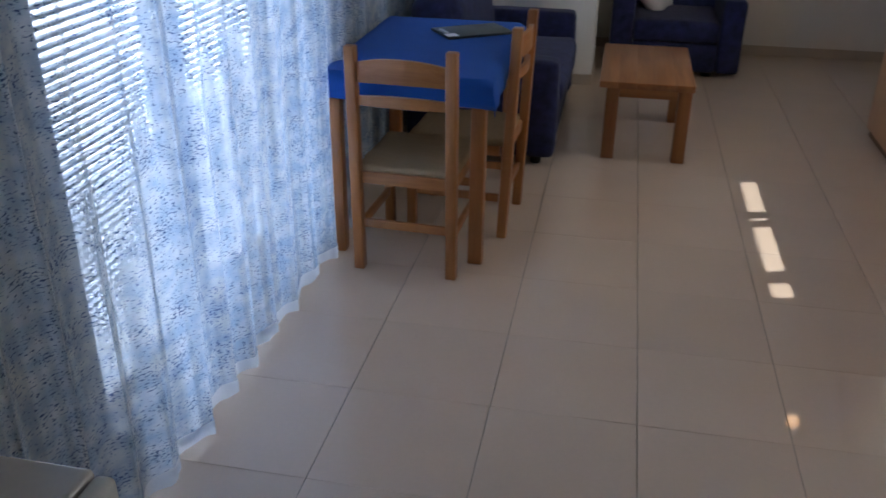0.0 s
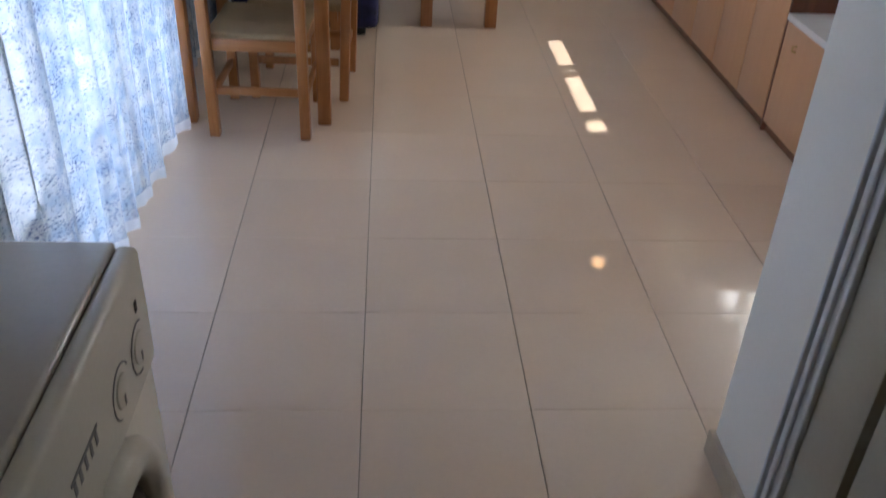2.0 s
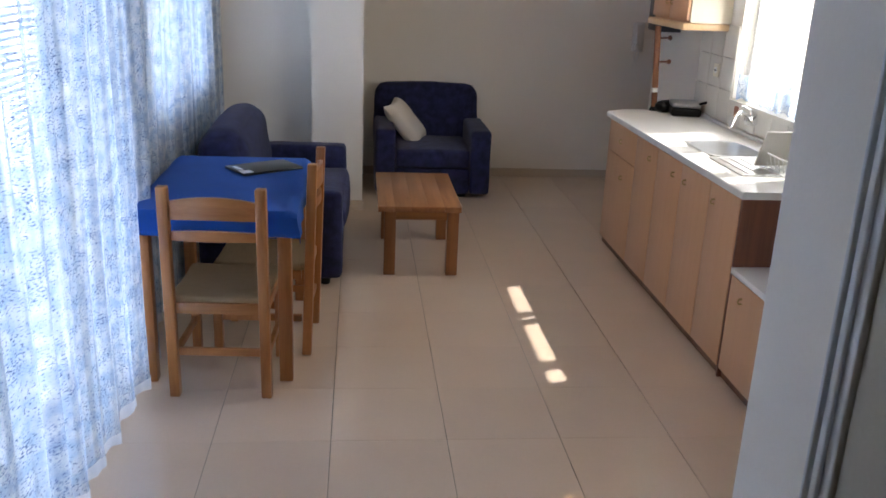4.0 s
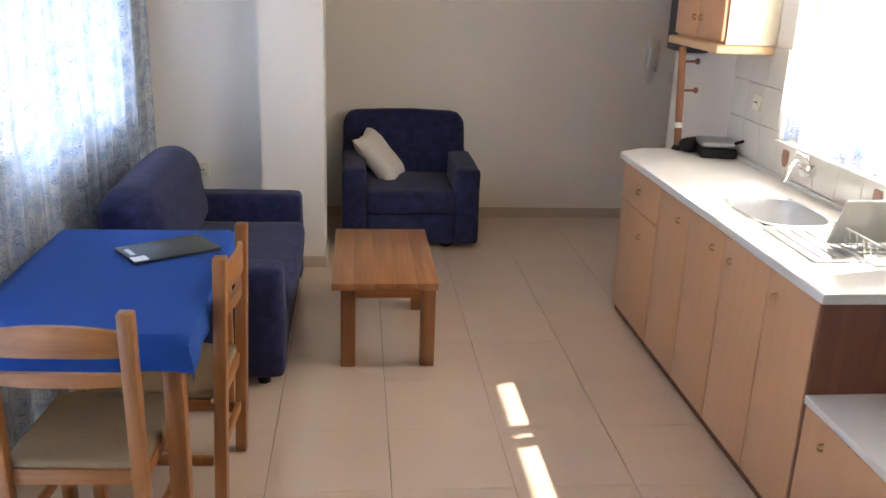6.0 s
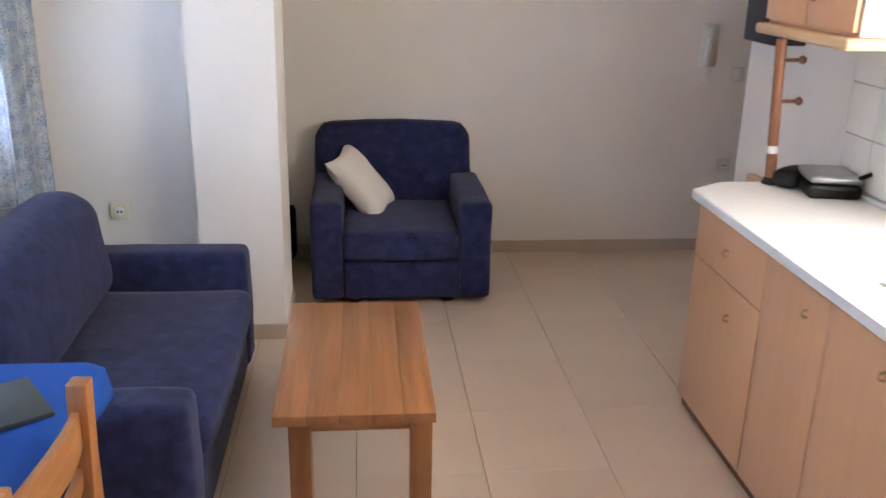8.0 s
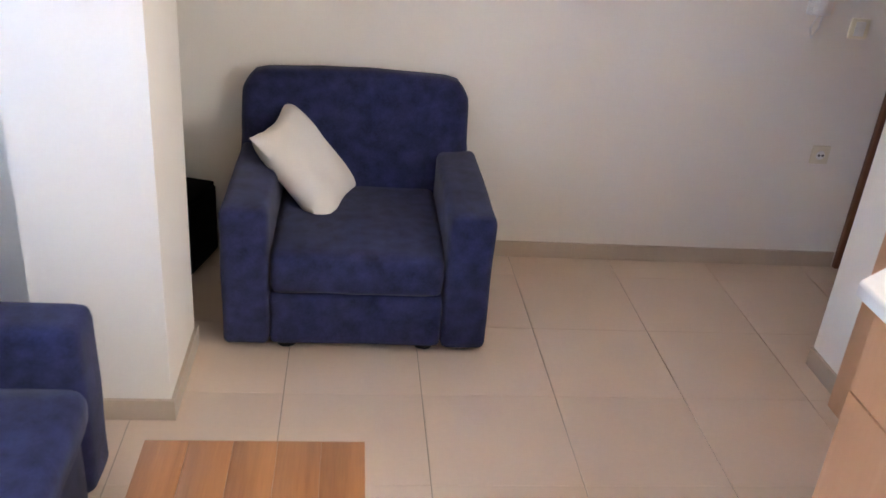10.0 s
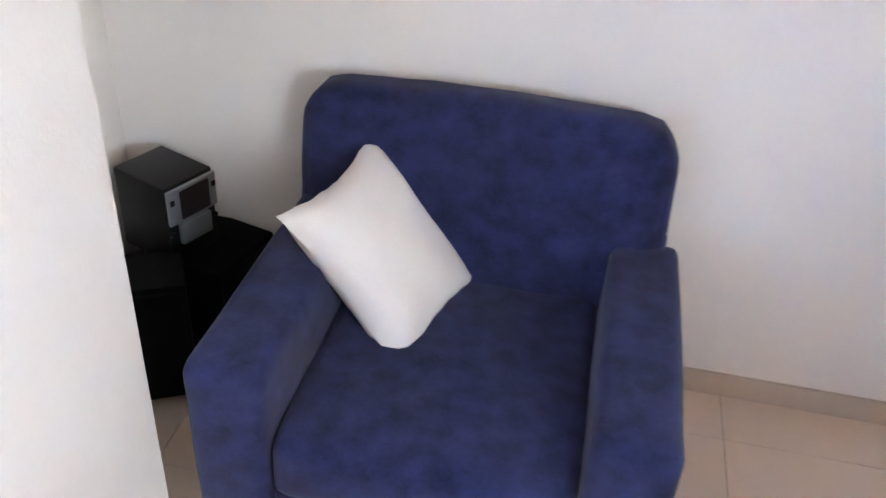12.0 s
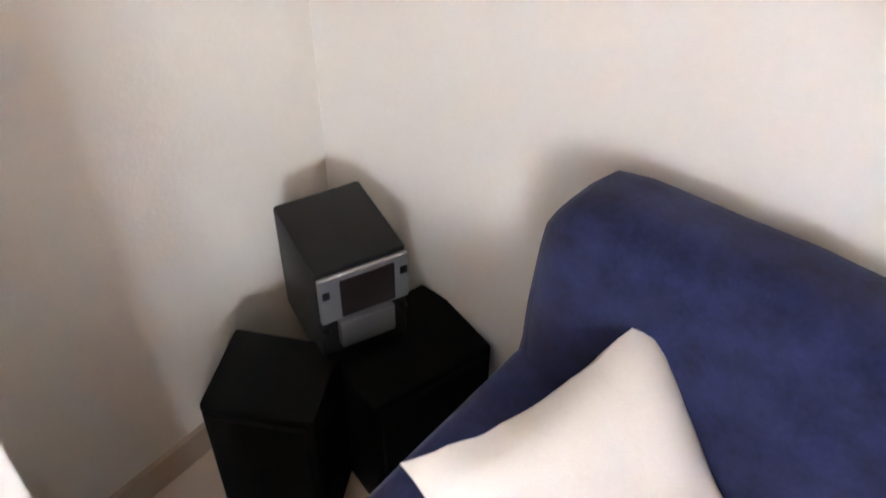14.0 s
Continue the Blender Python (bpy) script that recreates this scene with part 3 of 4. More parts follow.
def armchair():
    th = thing("armchair", "navy blue fabric armchair against the white wall", "armchair")
    x0, x1, y0, y1 = -1.578, -0.638, 1.14, 1.965
    aw = 0.165
    part("base", soft_bm(x0 + aw, x1 - aw, y0 + 0.012, y1 - 0.1, 0.035, 0.245, 0.022, 0.004, 0.003), NAVY, th)
    for a, b in ((x0, x0 + aw), (x1 - aw, x1)):
        part("armrest", soft_bm(a, b, y0, y1 - 0.12, 0.035, 0.558, 0.028, 0.004, 0.003, 14, seed=a), NAVY, th)
    part("seat_cushion", soft_bm(x0 + aw + 0.004, x1 - aw - 0.004, y0 - 0.005, y1 - 0.15, 0.247, 0.40, 0.03, 0.012, 0.005, 14), NAVY, th)
    bm = soft_bm(x0 + 0.005, x1 - 0.045, 0, 0.15, 0, 0.64, 0.05, 0.012, 0.005, 14)
    for v in bm.verts:
        u = (v.co.x - (x0 + x1) / 2 + 0.02) / 0.45
        if v.co.z > 0.4:
            v.co.z -= 0.012 * u * u + 0.04 * max(0, abs(u) - 0.86) / 0.14
    part("backrest", moved(bm, pose(0, y1 - 0.205, 0.215, -6, 0, 0)), NAVY, th)
    for x in (x0 + 0.22, x1 - 0.22):
        for y in (y0 + 0.09, y1 - 0.12):
            part("foot", moved(cyl_bm(0.035, 0.04, 0.04, 18), pose(x, y, 0)), BLACK, th, "round black foot")


armchair()


def pillow():
    u = Vector((0.099, 0.316, 0.04)).normalized()
    v = Vector((-0.256, 0.069, 0.314))
    v = (v - u * v.dot(u)).normalized()
    w = u.cross(v)
    c = Vector((-1.313, 1.645, 0.537))
    bm = bmesh.new()
    n, hu, hv = 22, 0.182, 0.225
    sides = []
    for s in (-1, 1):
        g = []
        for i in range(n + 1):
            row = []
            for j in range(n + 1):
                a, b = -1 + 2 * i / n, -1 + 2 * j / n
                pinch = 1 - 0.13 * (1 - (abs(a) if abs(b) > abs(a) else abs(b)) ** 2) * max(abs(a), abs(b)) ** 2
                t = 0.074 * ((1 - a ** 4) * (1 - b ** 4)) ** 0.55
                t += 0.012 * noise.noise(Vector((a * 2.2 + 5, b * 2.2, s * 2.0)))* (1 - a * a) * (1 - b * b)
                wr = 1 + 0.02 * noise.noise(Vector((a * 5, b * 5, 7.0)))
                row.append(bm.verts.new(c + u * (a * hu * pinch * wr) + v * (b * hv * pinch * wr) + w * (s * t)))
            g.append(row)
        sides.append(g)
        for i in range(n):
            for j in range(n):
                bm.faces.new((g[i][j], g[i + 1][j], g[i + 1][j + 1], g[i][j + 1]))
    bmesh.ops.remove_doubles(bm, verts=bm.verts[:], dist=0.0005)
    solid("cushion", bm, CREAM, "cream cotton cushion leaning in the armchair's corner", "cushion")


pillow()


# ---- stereo corner ----
def speaker(m, w, d, h):
    th = thing("loudspeaker", "black loudspeaker standing on the floor in the corner", "speaker", m, "pair of loudspeakers")
    part("cabinet", box_bm(-w / 2, w / 2, 0, d, 0, h, 0.006), BLACKWOOD, th)
    part("grille", box_bm(-w / 2 + 0.012, w / 2 - 0.012, -0.012, -0.0005, 0.02, h - 0.015, 0.005), BLACKNET, th, "black cloth grille")
    return th


speaker(pose(-1.895, 1.565, 0, 0, 0, 29), 0.195, 0.17, 0.365)
speaker(pose(-1.745, 1.835, 0, 0, 0, 75), 0.25, 0.20, 0.325)


def stereo():
    th = thing("stereo", "black mini stereo with a silver front on the loudspeakers", "stereo", pose(-1.867, 1.795, 0.326, 0, 0, 67.7))
    w, d, h = 0.16, 0.19, 0.232
    part("body", box_bm(-w / 2, w / 2, 0, d, 0, h, 0.006), BLACK, th)
    part("front_panel", box_bm(-w / 2 + 0.001, w / 2 - 0.001, -0.012, -0.0005, 0.125, h - 0.008, 0.004), SILVER, th, "silver front panel")
    part("display", box_bm(-w / 2 + 0.036, w / 2 - 0.028, -0.016, -0.0125, 0.134, h - 0.016, 0.002), SCREEN, th, "dark display")
    bm = box_bm(-w / 2 + 0.03, w / 2 - 0.03, -0.018, -0.0005, 0.060, 0.121, 0.004)
    part("cassette_door", bm, SILVER, th, "silver cassette door")
    for sx in (-1, 1):
        part("knob", moved(cyl_bm(0.008, 0.007, 0.01, 14), pose(sx * 0.07, -0.0005, 0.095, 90)), BLACK, th)
        part("button", box_bm(sx * 0.068 - 0.006, sx * 0.068 + 0.006, -0.016, -0.0125, 0.185, 0.2, 0.001), BLACK, th)
    return th


stereo()


# ---- kitchen ----
CY0, CY1 = -2.34, 0.0


def handle(parent, y, z):
    part("handle", tube_bm([(0.001, y, z - 0.012), (-0.014, y, z - 0.010), (-0.018, y, z), (-0.014, y, z + 0.010), (0.001, y, z + 0.012)], 0.004), BRASS, parent,
         "small brass handle")


def unit(y0, y1, z1, doors, drawer=False, handles=(), inner=0.875):
    th = thing("kitchen_cabinet", "beech laminate base cabinet under the worktop", "cabinet", group="kitchen base cabinets")
    part("carcass", box_bm(0.02, XR - 0.02, y0, y1, 0.045, inner), BEECH, th)
    part("plinth", box_bm(0.022, 0.042, y0, y1, 0.0, 0.045), BROWN, th)
    n = doors
    for k in range(n):
        a, b = y0 + (y1 - y0) * k / n + 0.002, y0 + (y1 - y0) * (k + 1) / n - 0.002
        top = z1 - 0.005
        if drawer:
            dr = part("drawer_front", box_bm(0.001, 0.019, a, b, top - 0.20, top, 0.002), BEECH, th)
            handle(dr, (a + b) / 2, top - 0.1)
            top -= 0.205
        dd = part("door", box_bm(0.001, 0.019, a, b, 0.05, top, 0.002), BEECH, th)
        handle(dd, *handles[k])
    return th


unit(-0.56, 0.04, 0.875, 1, True, ((-0.33, 0.545),))
unit(-0.96, -0.56, 0.875, 1, False, ((-0.845, 0.785),), 0.74)
unit(-1.75, -0.96, 0.875, 2, False, ((-1.43, 0.785), (-1.25, 0.785)), 0.74)
unit(-2.10, -1.75, 0.875, 1, False, ((-1.82, 0.785),))


def low_unit():
    th = thing("low_cabinet", "low beech cabinet with a pale top beside the counter", "cabinet")
    part("carcass", box_bm(0.02, XR - 0.02, -3.4, -2.122, 0.07, 0.525), BEECH, th)
    part("plinth", box_bm(0.022, 0.042, -3.4, -2.122, 0.0, 0.07), BROWN, th)
    for a, b in ((-2.76, -2.124), (-3.398, -2.764)):
        d = part("door", box_bm(0.001, 0.019, a, b, 0.05, 0.52, 0.002), BEECH, th)
        handle(d, a + 0.5, 0.44)
    part("top", box_bm(-0.008, XR - 0.02, -3.4, -2.122, 0.527, 0.557, 0.004), WORKTOP, th, "pale laminate top")


low_unit()
solid("end_panel", box_bm(0.003, XR - 0.02, -2.121, -2.102, 0.0, 0.874, 0.002), REDWOOD, "reddish wooden panel closing the counter's end", "panel")


def worktop():
    """Worktop with a round-cornered sink bowl sunk into it."""
    th = thing("worktop", "pale speckled laminate worktop with rounded front edge", "worktop")
    sx0, sx1, sy0, sy1 = 0.15, 0.48, -1.36, -0.92
    xs, ys = (-0.008, sx0, sx1, XR - 0.012), (-2.13, sy0, sy1, 0.22)
    bm = bmesh.new()
    grid = {(i, j, k): bm.verts.new((x, y - (0.11 if i == 0 and j == 3 else 0.0), z))
            for i, x in enumerate(xs) for j, y in enumerate(ys) for k, z in enumerate((0.877, 0.911))}
    for i in range(3):
        for j in range(3):
            if (i, j) == (1, 1):
                continue
            for k in (0, 1):
                bm.faces.new([grid[a, b, k] for a, b in ((i, j), (i + 1, j), (i + 1, j + 1), (i, j + 1))])
            for (a, b), (c, d), (ni, nj) in (((i, j), (i + 1, j), (i, j - 1)), ((i, j + 1), (i + 1, j + 1), (i, j + 1)),
                                             ((i, j), (i, j + 1), (i - 1, j)), ((i + 1, j), (i + 1, j + 1), (i + 1, j))):
                if not (0 <= ni < 3 and 0 <= nj < 3) or (ni, nj) == (1, 1):
                    bm.faces.new((grid[a, b, 0], grid[c, d, 0], grid[c, d, 1], grid[a, b, 1]))
    front = [e for e in bm.edges if all(v.co.x < 0 and v.co.z > 0.9 for v in e.verts)]
    bmesh.ops.bevel(bm, geom=front, offset=0.008, segments=3, profile=0.5, affect="EDGES")
    part("slab", bm, WORKTOP, th)
    part("upstand", box_bm(XR - 0.03, XR - 0.012, -2.13, 0.22, 0.911, 0.932, 0.004), WORKTOP, th)
    sk = thing("sink", "round-cornered stainless steel sink with drainer", "sink")
    bm = bmesh.new()
    cx, cy = (sx0 + sx1) / 2, (sy0 + sy1) / 2
    n, rings = 48, []
    for k, (s, z) in enumerate(((1.10, 0.9135), (1.03, 0.916), (0.98, 0.913), (0.93, 0.88), (0.90, 0.79), (0.80, 0.765), (0.15, 0.76))):
        ring = []
        for i in range(n):
            a = 2 * math.pi * i / n
            ca, sa = math.cos(a), math.sin(a)
            p = 2 / 3.2
            ring.append(bm.verts.new((cx + s * (sx1 - sx0) / 2 * math.copysign(abs(ca) ** p, ca), cy + s * (sy1 - sy0) / 2 * math.copysign(abs(sa) ** p, sa), z)))
        rings.append(ring)
    for a, b in zip(rings, rings[1:]):
        for k in range(n):
            bm.faces.new((a[k], a[(k + 1) % n], b[(k + 1) % n], b[k]))
    bm.faces.new(rings[-1])
    part("bowl", bm, STEEL, sk)
    part("waste", moved(cyl_bm(0.035, 0.035, 0.004, 20), pose(cx, cy, 0.7605)), CHROME, sk)
    dr = part("drainer", box_bm(sx0 - 0.03, sx1 + 0.03, sy0 - 0.46, sy0 - 0.045, 0.9115, 0.918, 0.003), STEEL, sk, "ridged steel drainer")
    for k in range(7):
        part("ridge", box_bm(sx0 + 0.01 + k * 0.055, sx0 + 0.025 + k * 0.055, sy0 - 0.42, sy0 - 0.08, 0.9185, 0.922, 0.0015), STEEL, dr)
    tp = thing("tap", "chrome kitchen mixer tap with swan-neck spout on the wall", "tap")
    part("spout", tube_bm([(XR - 0.02, -0.83, 1.02), (0.58, -0.83, 1.03), (0.54, -0.85, 1.06), (0.48, -0.90, 1.08), (0.43, -0.96, 1.06), (0.40, -0.98, 1.00)], 0.012, 12), CHROME, tp)
    part("body", moved(cyl_bm(0.03, 0.026, 0.06, 20, 0.004), pose(XR - 0.014, -0.83, 1.02, 0, -90, 0)), CHROME, tp)
    part("lever", tube_bm([(0.585, -0.83, 1.05), (0.575, -0.83, 1.085), (0.53, -0.80, 1.10)], 0.008, 10), CHROME, tp)


worktop()


def dish_rack():
    th = thing("dish_rack", "white wire dish rack with a plate on the drainer", "dish rack")
    x0, x1, y0, y1 = 0.30, 0.58, -1.90, -1.60
    for z in (0.926, 1.0):
        part("wire", tube_bm([(x0, y0, z), (x1, y0, z), (x1, y1, z), (x0, y1, z), (x0, y0, z)], 0.004, 8), WHITEP, th)
    for k in range(7):
        y = y0 + 0.02 + (y1 - y0 - 0.04) * k / 6
        part("wire", tube_bm([(x0, y, 1.0), (x0 + 0.02, y, 0.93), (x1 - 0.02, y, 0.93), (x1, y, 1.0)], 0.003, 8), WHITEP, th)
    solid("drying_tray", moved(box_bm(-0.17, 0.17, -0.007, 0.007, 0.0, 0.20, 0.005), pose(0.42, -1.64, 0.932, 24, 0, 4)), ENAMEL,
          "white plastic tray leaning in the dish rack", "tray")


dish_rack()


def sandwich_toaster():
    """A folded black appliance on the worktop: silver-topped case with a curved arm."""
    th = thing("toaster_grill", "black and silver sandwich toaster lying on the worktop", "toaster", pose(0.51, 0.05, 0.912, 0, 0, 78))
    part("case", soft_bm(-0.12, 0.10, -0.10, 0.10, 0.0, 0.055, 0.018, 0.0, 0.0), BLACK, th)
    part("lid", soft_bm(-0.115, 0.095, -0.095, 0.095, 0.057, 0.09, 0.015, 0.006, 0.0), SILVER, th, "silver lid")
    part("grip", tube_bm([(0.06, -0.12, 0.03), (0.0, -0.135, 0.075), (-0.09, -0.13, 0.10), (-0.12, -0.08, 0.09)], 0.009, 10), BLACK, th)
    th2 = thing("folded_bag", "small black case beside the toaster", "case", pose(0.43, 0.16, 0.912, 0, 0, 30))
    part("pouch", soft_bm(-0.09, 0.09, -0.05, 0.05, 0, 0.07, 0.03, 0.01, 0.006), BLACK, th2)


sandwich_toaster()


def wall_cabinet():
    y0, y1, x0, z0, z1 = -0.25, 0.42, 0.34, 1.49, 2.2
    th = thing("wall_cabinet", "beech wall cabinet with two doors above the counter", "wall cabinet")
    part("carcass", box_bm(x0 + 0.02, XR - 0.002, y0, y1, z0 + 0.045, z1), BEECH, th)
    for a, b, hy in ((y0 + 0.002, (y0 + y1) / 2 - 0.002, (y0 + y1) / 2 - 0.045), ((y0 + y1) / 2 + 0.002, y1 - 0.002, (y0 + y1) / 2 + 0.045)):
        d = part("door", box_bm(x0, x0 + 0.018, a, b, z0 + 0.06, z1 - 0.005, 0.002), BEECH, th)
        part("handle", moved(tube_bm([(-0.019, 0, -0.012), (-0.034, 0, -0.010), (-0.038, 0, 0), (-0.034, 0, 0.010), (-0.019, 0, 0.012)], 0.004),
                             pose(x0 + 0.02, hy, z0 + 0.16)), BRASS, d, "small brass handle")
    # paler than the beech doors, to paint in the window's light
    part("end_panel", box_bm(x0 + 0.0205, XR - 0.002, y0 - 0.012, y0 - 0.0005, z0 + 0.046, z1, 0.002), SUNLIT_END, th, "end panel coloured pale cream for the sun on it")
    part("cornice", box_bm(x0 - 0.03, XR - 0.002, y0 - 0.02, y1 + 0.02, z0, z0 + 0.044, 0.012, 3), BEECH_TRIM, th, "rounded pale wooden light rail")


wall_cabinet()


def post():
    th = thing("counter_post", "turned wooden post with two pegs and a pale ring", "post")
    x, y = 0.345, 0.19
    lean = pose(x, y, 0.912, 0, -3.5, 0)
    part("shaft", moved(cyl_bm(0.021, 0.021, 0.55, 18), lean @ pose(0, 0, 0.027)), POSTWOOD, th)
    part("base", moved(cyl_bm(0.036, 0.024, 0.028, 18, 0.004), pose(x, y, 0.912)), BLACK, th, "black foot")
    part("ring", moved(cyl_bm(0.0225, 0.0225, 0.03, 18), lean @ pose(0, 0, 0.128)), WHITEP, th, "pale ring")
    for z in (0.335, 0.495):
        peg = part("peg", moved(cyl_bm(0.007, 0.007, 0.06, 12), lean @ pose(0.015, -0.005, z, 0, 90, -15)), BROWN, th, "dark wooden peg")
        part("knob", moved(merge([moved(cyl_bm(0.012, 0.019, 0.014, 14, 0.003), pose(0, 0, 0)), moved(cyl_bm(0.019, 0.010, 0.012, 14), pose(0, 0, 0.014))]),
                           lean @ pose(0.068, -0.019, z, 0, 90, -15)), BROWN, peg)


post()
solid("wall_box", box_bm(XR - 0.16, XR - 0.002, 0.60, 0.90, 1.42, 1.9, 0.008), mat("dark_blue_metal", (0.03, 0.035, 0.05), 0.45), "dark metal box mounted on the wall beyond the cabinet", "wall box")
solid("wood_panel", box_bm(XR - 0.06, XR - 0.014, 0.28, 0.885, 0.0, 0.78, 0.004), BEECH, "low beech panel standing against the wall", "panel")


# kitchen wall tiles, laid as single pieces
TX = XR - 0.011


def wall_tiles():
    th = thing("backsplash", "cream glazed wall tiles above the worktop", "tiles", kind="structure")
    part("bed", merge([box_bm(TX + 0.004, XR - 0.001, WIN_K[1], 0.17, 0.934, 1.485), box_bm(TX + 0.004, XR - 0.001, -2.13, WIN_K[1], 0.934, WIN_K[2] - 0.024)]), JOINT, th)
    tw, tz = 0.20, 0.20
    me = mesh_of("tile", box_bm(-0.0035, 0.0035, -tw / 2 + 0.002, tw / 2 - 0.002, -tz / 2 + 0.002, tz / 2 - 0.002, 0.0015, 1), WALLTILE)
    for i in range(3):
        for j in range(3):
            y, z = 0.17 - tw * (i + 0.5), 0.934 + tz * (j + 0.5)
            if y - tw / 2 > WIN_K[1] - 0.001 and z < 1.485:
                ob = new("tile", me)
                ob.parent = th
                ob.matrix_basis = pose(TX, y, z)
    low = mesh_of("tile", box_bm(-0.0035, 0.0035, -tw / 2 + 0.002, tw / 2 - 0.002, 0.936, WIN_K[2] - 0.026, 0.0015, 1), WALLTILE)
    for i in range(3, 11):
        ob = new("tile", low)
        ob.parent = th
        ob.matrix_basis = pose(TX, 0.17 - tw * (i + 0.5), 0)
    for y in (-0.55, -1.35):
        part("flower_print", moved(cyl_bm(0.035, 0.035, 0.002, 20), pose(TX - 0.0035, y, 1.03, 0, -90, 0) @ Matrix.Diagonal((1.5, 1, 1, 1))), DECOR, th, "faded flower print")


wall_tiles()
glazing("window_3", *WIN_K[:2], *WIN_K[2:], XR + 0.12, ((-0.965, 0.07), (-1.065, 0.07), (-1.61, 0.10)), "white aluminium kitchen window in bright sun", 0.10)
structure("window_sill", [(XR - 0.03, XR + 0.09, WIN_K[0] + 0.002, WIN_K[1] - 0.002, WIN_K[2] - 0.022, WIN_K[2] + 0.004)], WALLTILE, "tiled sill of the kitchen window", "sill")


def cafe_curtain():
    bm = bmesh.new()
    uv = bm.loops.layers.uv.new("uv")
    ny, nz = 90, 6
    g = [[bm.verts.new((XR + 0.02 + 0.012 * math.sin(i * 0.55), WIN_K[0] + 0.02 + (WIN_K[1] - WIN_K[0] - 0.04) * i / ny, 1.10 + 0.15 * j / nz + (0.008 * math.sin(i * 0.9) if j == 0 else 0)))
          for i in range(ny + 1)] for j in range(nz + 1)]
    for j in range(nz):
        for i in range(ny):
            f = bm.faces.new((g[j][i], g[j][i + 1], g[j + 1][i + 1], g[j + 1][i]))
            for lp, (a, b) in zip(f.loops, ((i, j), (i + 1, j), (i + 1, j + 1), (i, j + 1))):
                lp[uv].uv = (a * 0.016, b * 0.025)
    solid("cafe_curtain", bm, LACE, "short blue flowered net curtain at the kitchen window", "curtain")


cafe_curtain()


def window_net():
    """White net drawn across the kitchen window, gathered in soft folds on a thin rod."""
    th = thing("net_curtain", "plain white net curtain glowing at the kitchen window", "curtain")
    bm = bmesh.new()
    ny, nz = 140, 5
    y0, y1 = WIN_K[0] + 0.015, WIN_K[1] - 0.015
    g = [[bm.verts.new((XR + 0.052 + 0.009 * math.sin(i * 0.62 + 0.8 * noise.noise(Vector((i * 0.07, j * 0.3, 2.0)))),
                        y0 + (y1 - y0) * i / ny, 1.235 + (2.06 - 1.235) * j / nz)) for i in range(ny + 1)] for j in range(nz + 1)]
    for j in range(nz):
        for i in range(ny):
            bm.faces.new((g[j][i], g[j][i + 1], g[j + 1][i + 1], g[j + 1][i]))
    part("cloth", bm, NET, th)
    part("rod", tube_bm([(XR + 0.052, WIN_K[0] + 0.002, 2.068), (XR + 0.052, WIN_K[1] - 0.002, 2.068)], 0.006, 10), WHITEP, th, "thin white rod")


window_net()


def socket(name, m, label, holes=True):
    th = thing(name, label, "socket")
    th.matrix_basis = m
    part("plate", box_bm(-0.042, 0.042, -0.011, 0, -0.042, 0.042, 0.004), IVORY, th)
    if holes:
        part("insert", moved(cyl_bm(0.021, 0.019, 0.004, 20), pose(0, -0.011, 0, 90)), WHITEP, th)
        for s in (-1, 1):
            part("pin_hole", moved(cyl_bm(0.0055, 0.0055, 0.0015, 10), pose(s * 0.009, -0.015, 0, 90)), BLACK, th)
    else:
        part("rocker", box_bm(-0.022, 0.022, -0.015, -0.0105, -0.03, 0.03, 0.002), WHITEP, th)
    return th


socket("wall_socket", pose(-2.45, 0.95, 0.59), "ivory wall socket above the sofa arm")
socket("wall_socket", pose(0.932, YB, 0.555), "ivory wall socket on the white wall")
socket("light_switch", pose(0.945, YB, 1.115), "ivory light switch on the white wall", False)
socket("wall_socket", pose(TX - 0.004, -0.175, 1.24, 0, 0, -90), "ivory wall socket on the kitchen tiles")


def intercom():
    th = thing("intercom", "white wall intercom with its handset hung up", "intercom", pose(0.745, YB, 1.27))
    part("base", box_bm(-0.05, 0.05, -0.03, 0, -0.11, 0.14, 0.008), WHITEP, th)
    part("handset", merge([box_bm(-0.04, 0.005, -0.075, -0.031, 0.06, 0.13, 0.012), box_bm(-0.033, -0.003, -0.07, -0.045, -0.07, 0.08, 0.008), box_bm(-0.04, 0.005, -0.075, -0.031, -0.10, -0.04, 0.012)]), WHITEP, th)
    part("cord", tube_bm([(-0.018, -0.05, -0.105), (-0.03, -0.04, -0.16), (-0.012, -0.03, -0.2), (0.01, -0.03, -0.16), (0.02, -0.02, -0.108)], 0.004, 8), WHITEP, th, "pale cord")


intercom()
door = thing("door_1", "dark brown wooden entrance door in its frame", "door", kind="structure")
part("door_frame", merge([box_bm(1.15, 1.234, YB - 0.03, YB - 0.001, 0.0, 2.1, 0.003), box_bm(1.15, 1.234, 1.16, 1.19, 0.0, 2.1, 0.003),
                          box_bm(1.15, 1.234, 1.19, YB - 0.03, 2.03, 2.1, 0.003)]), BROWN, door)
part("leaf", box_bm(1.19, 1.23, 1.192, YB - 0.032, 0.006, 2.028, 0.003), BROWN, door)


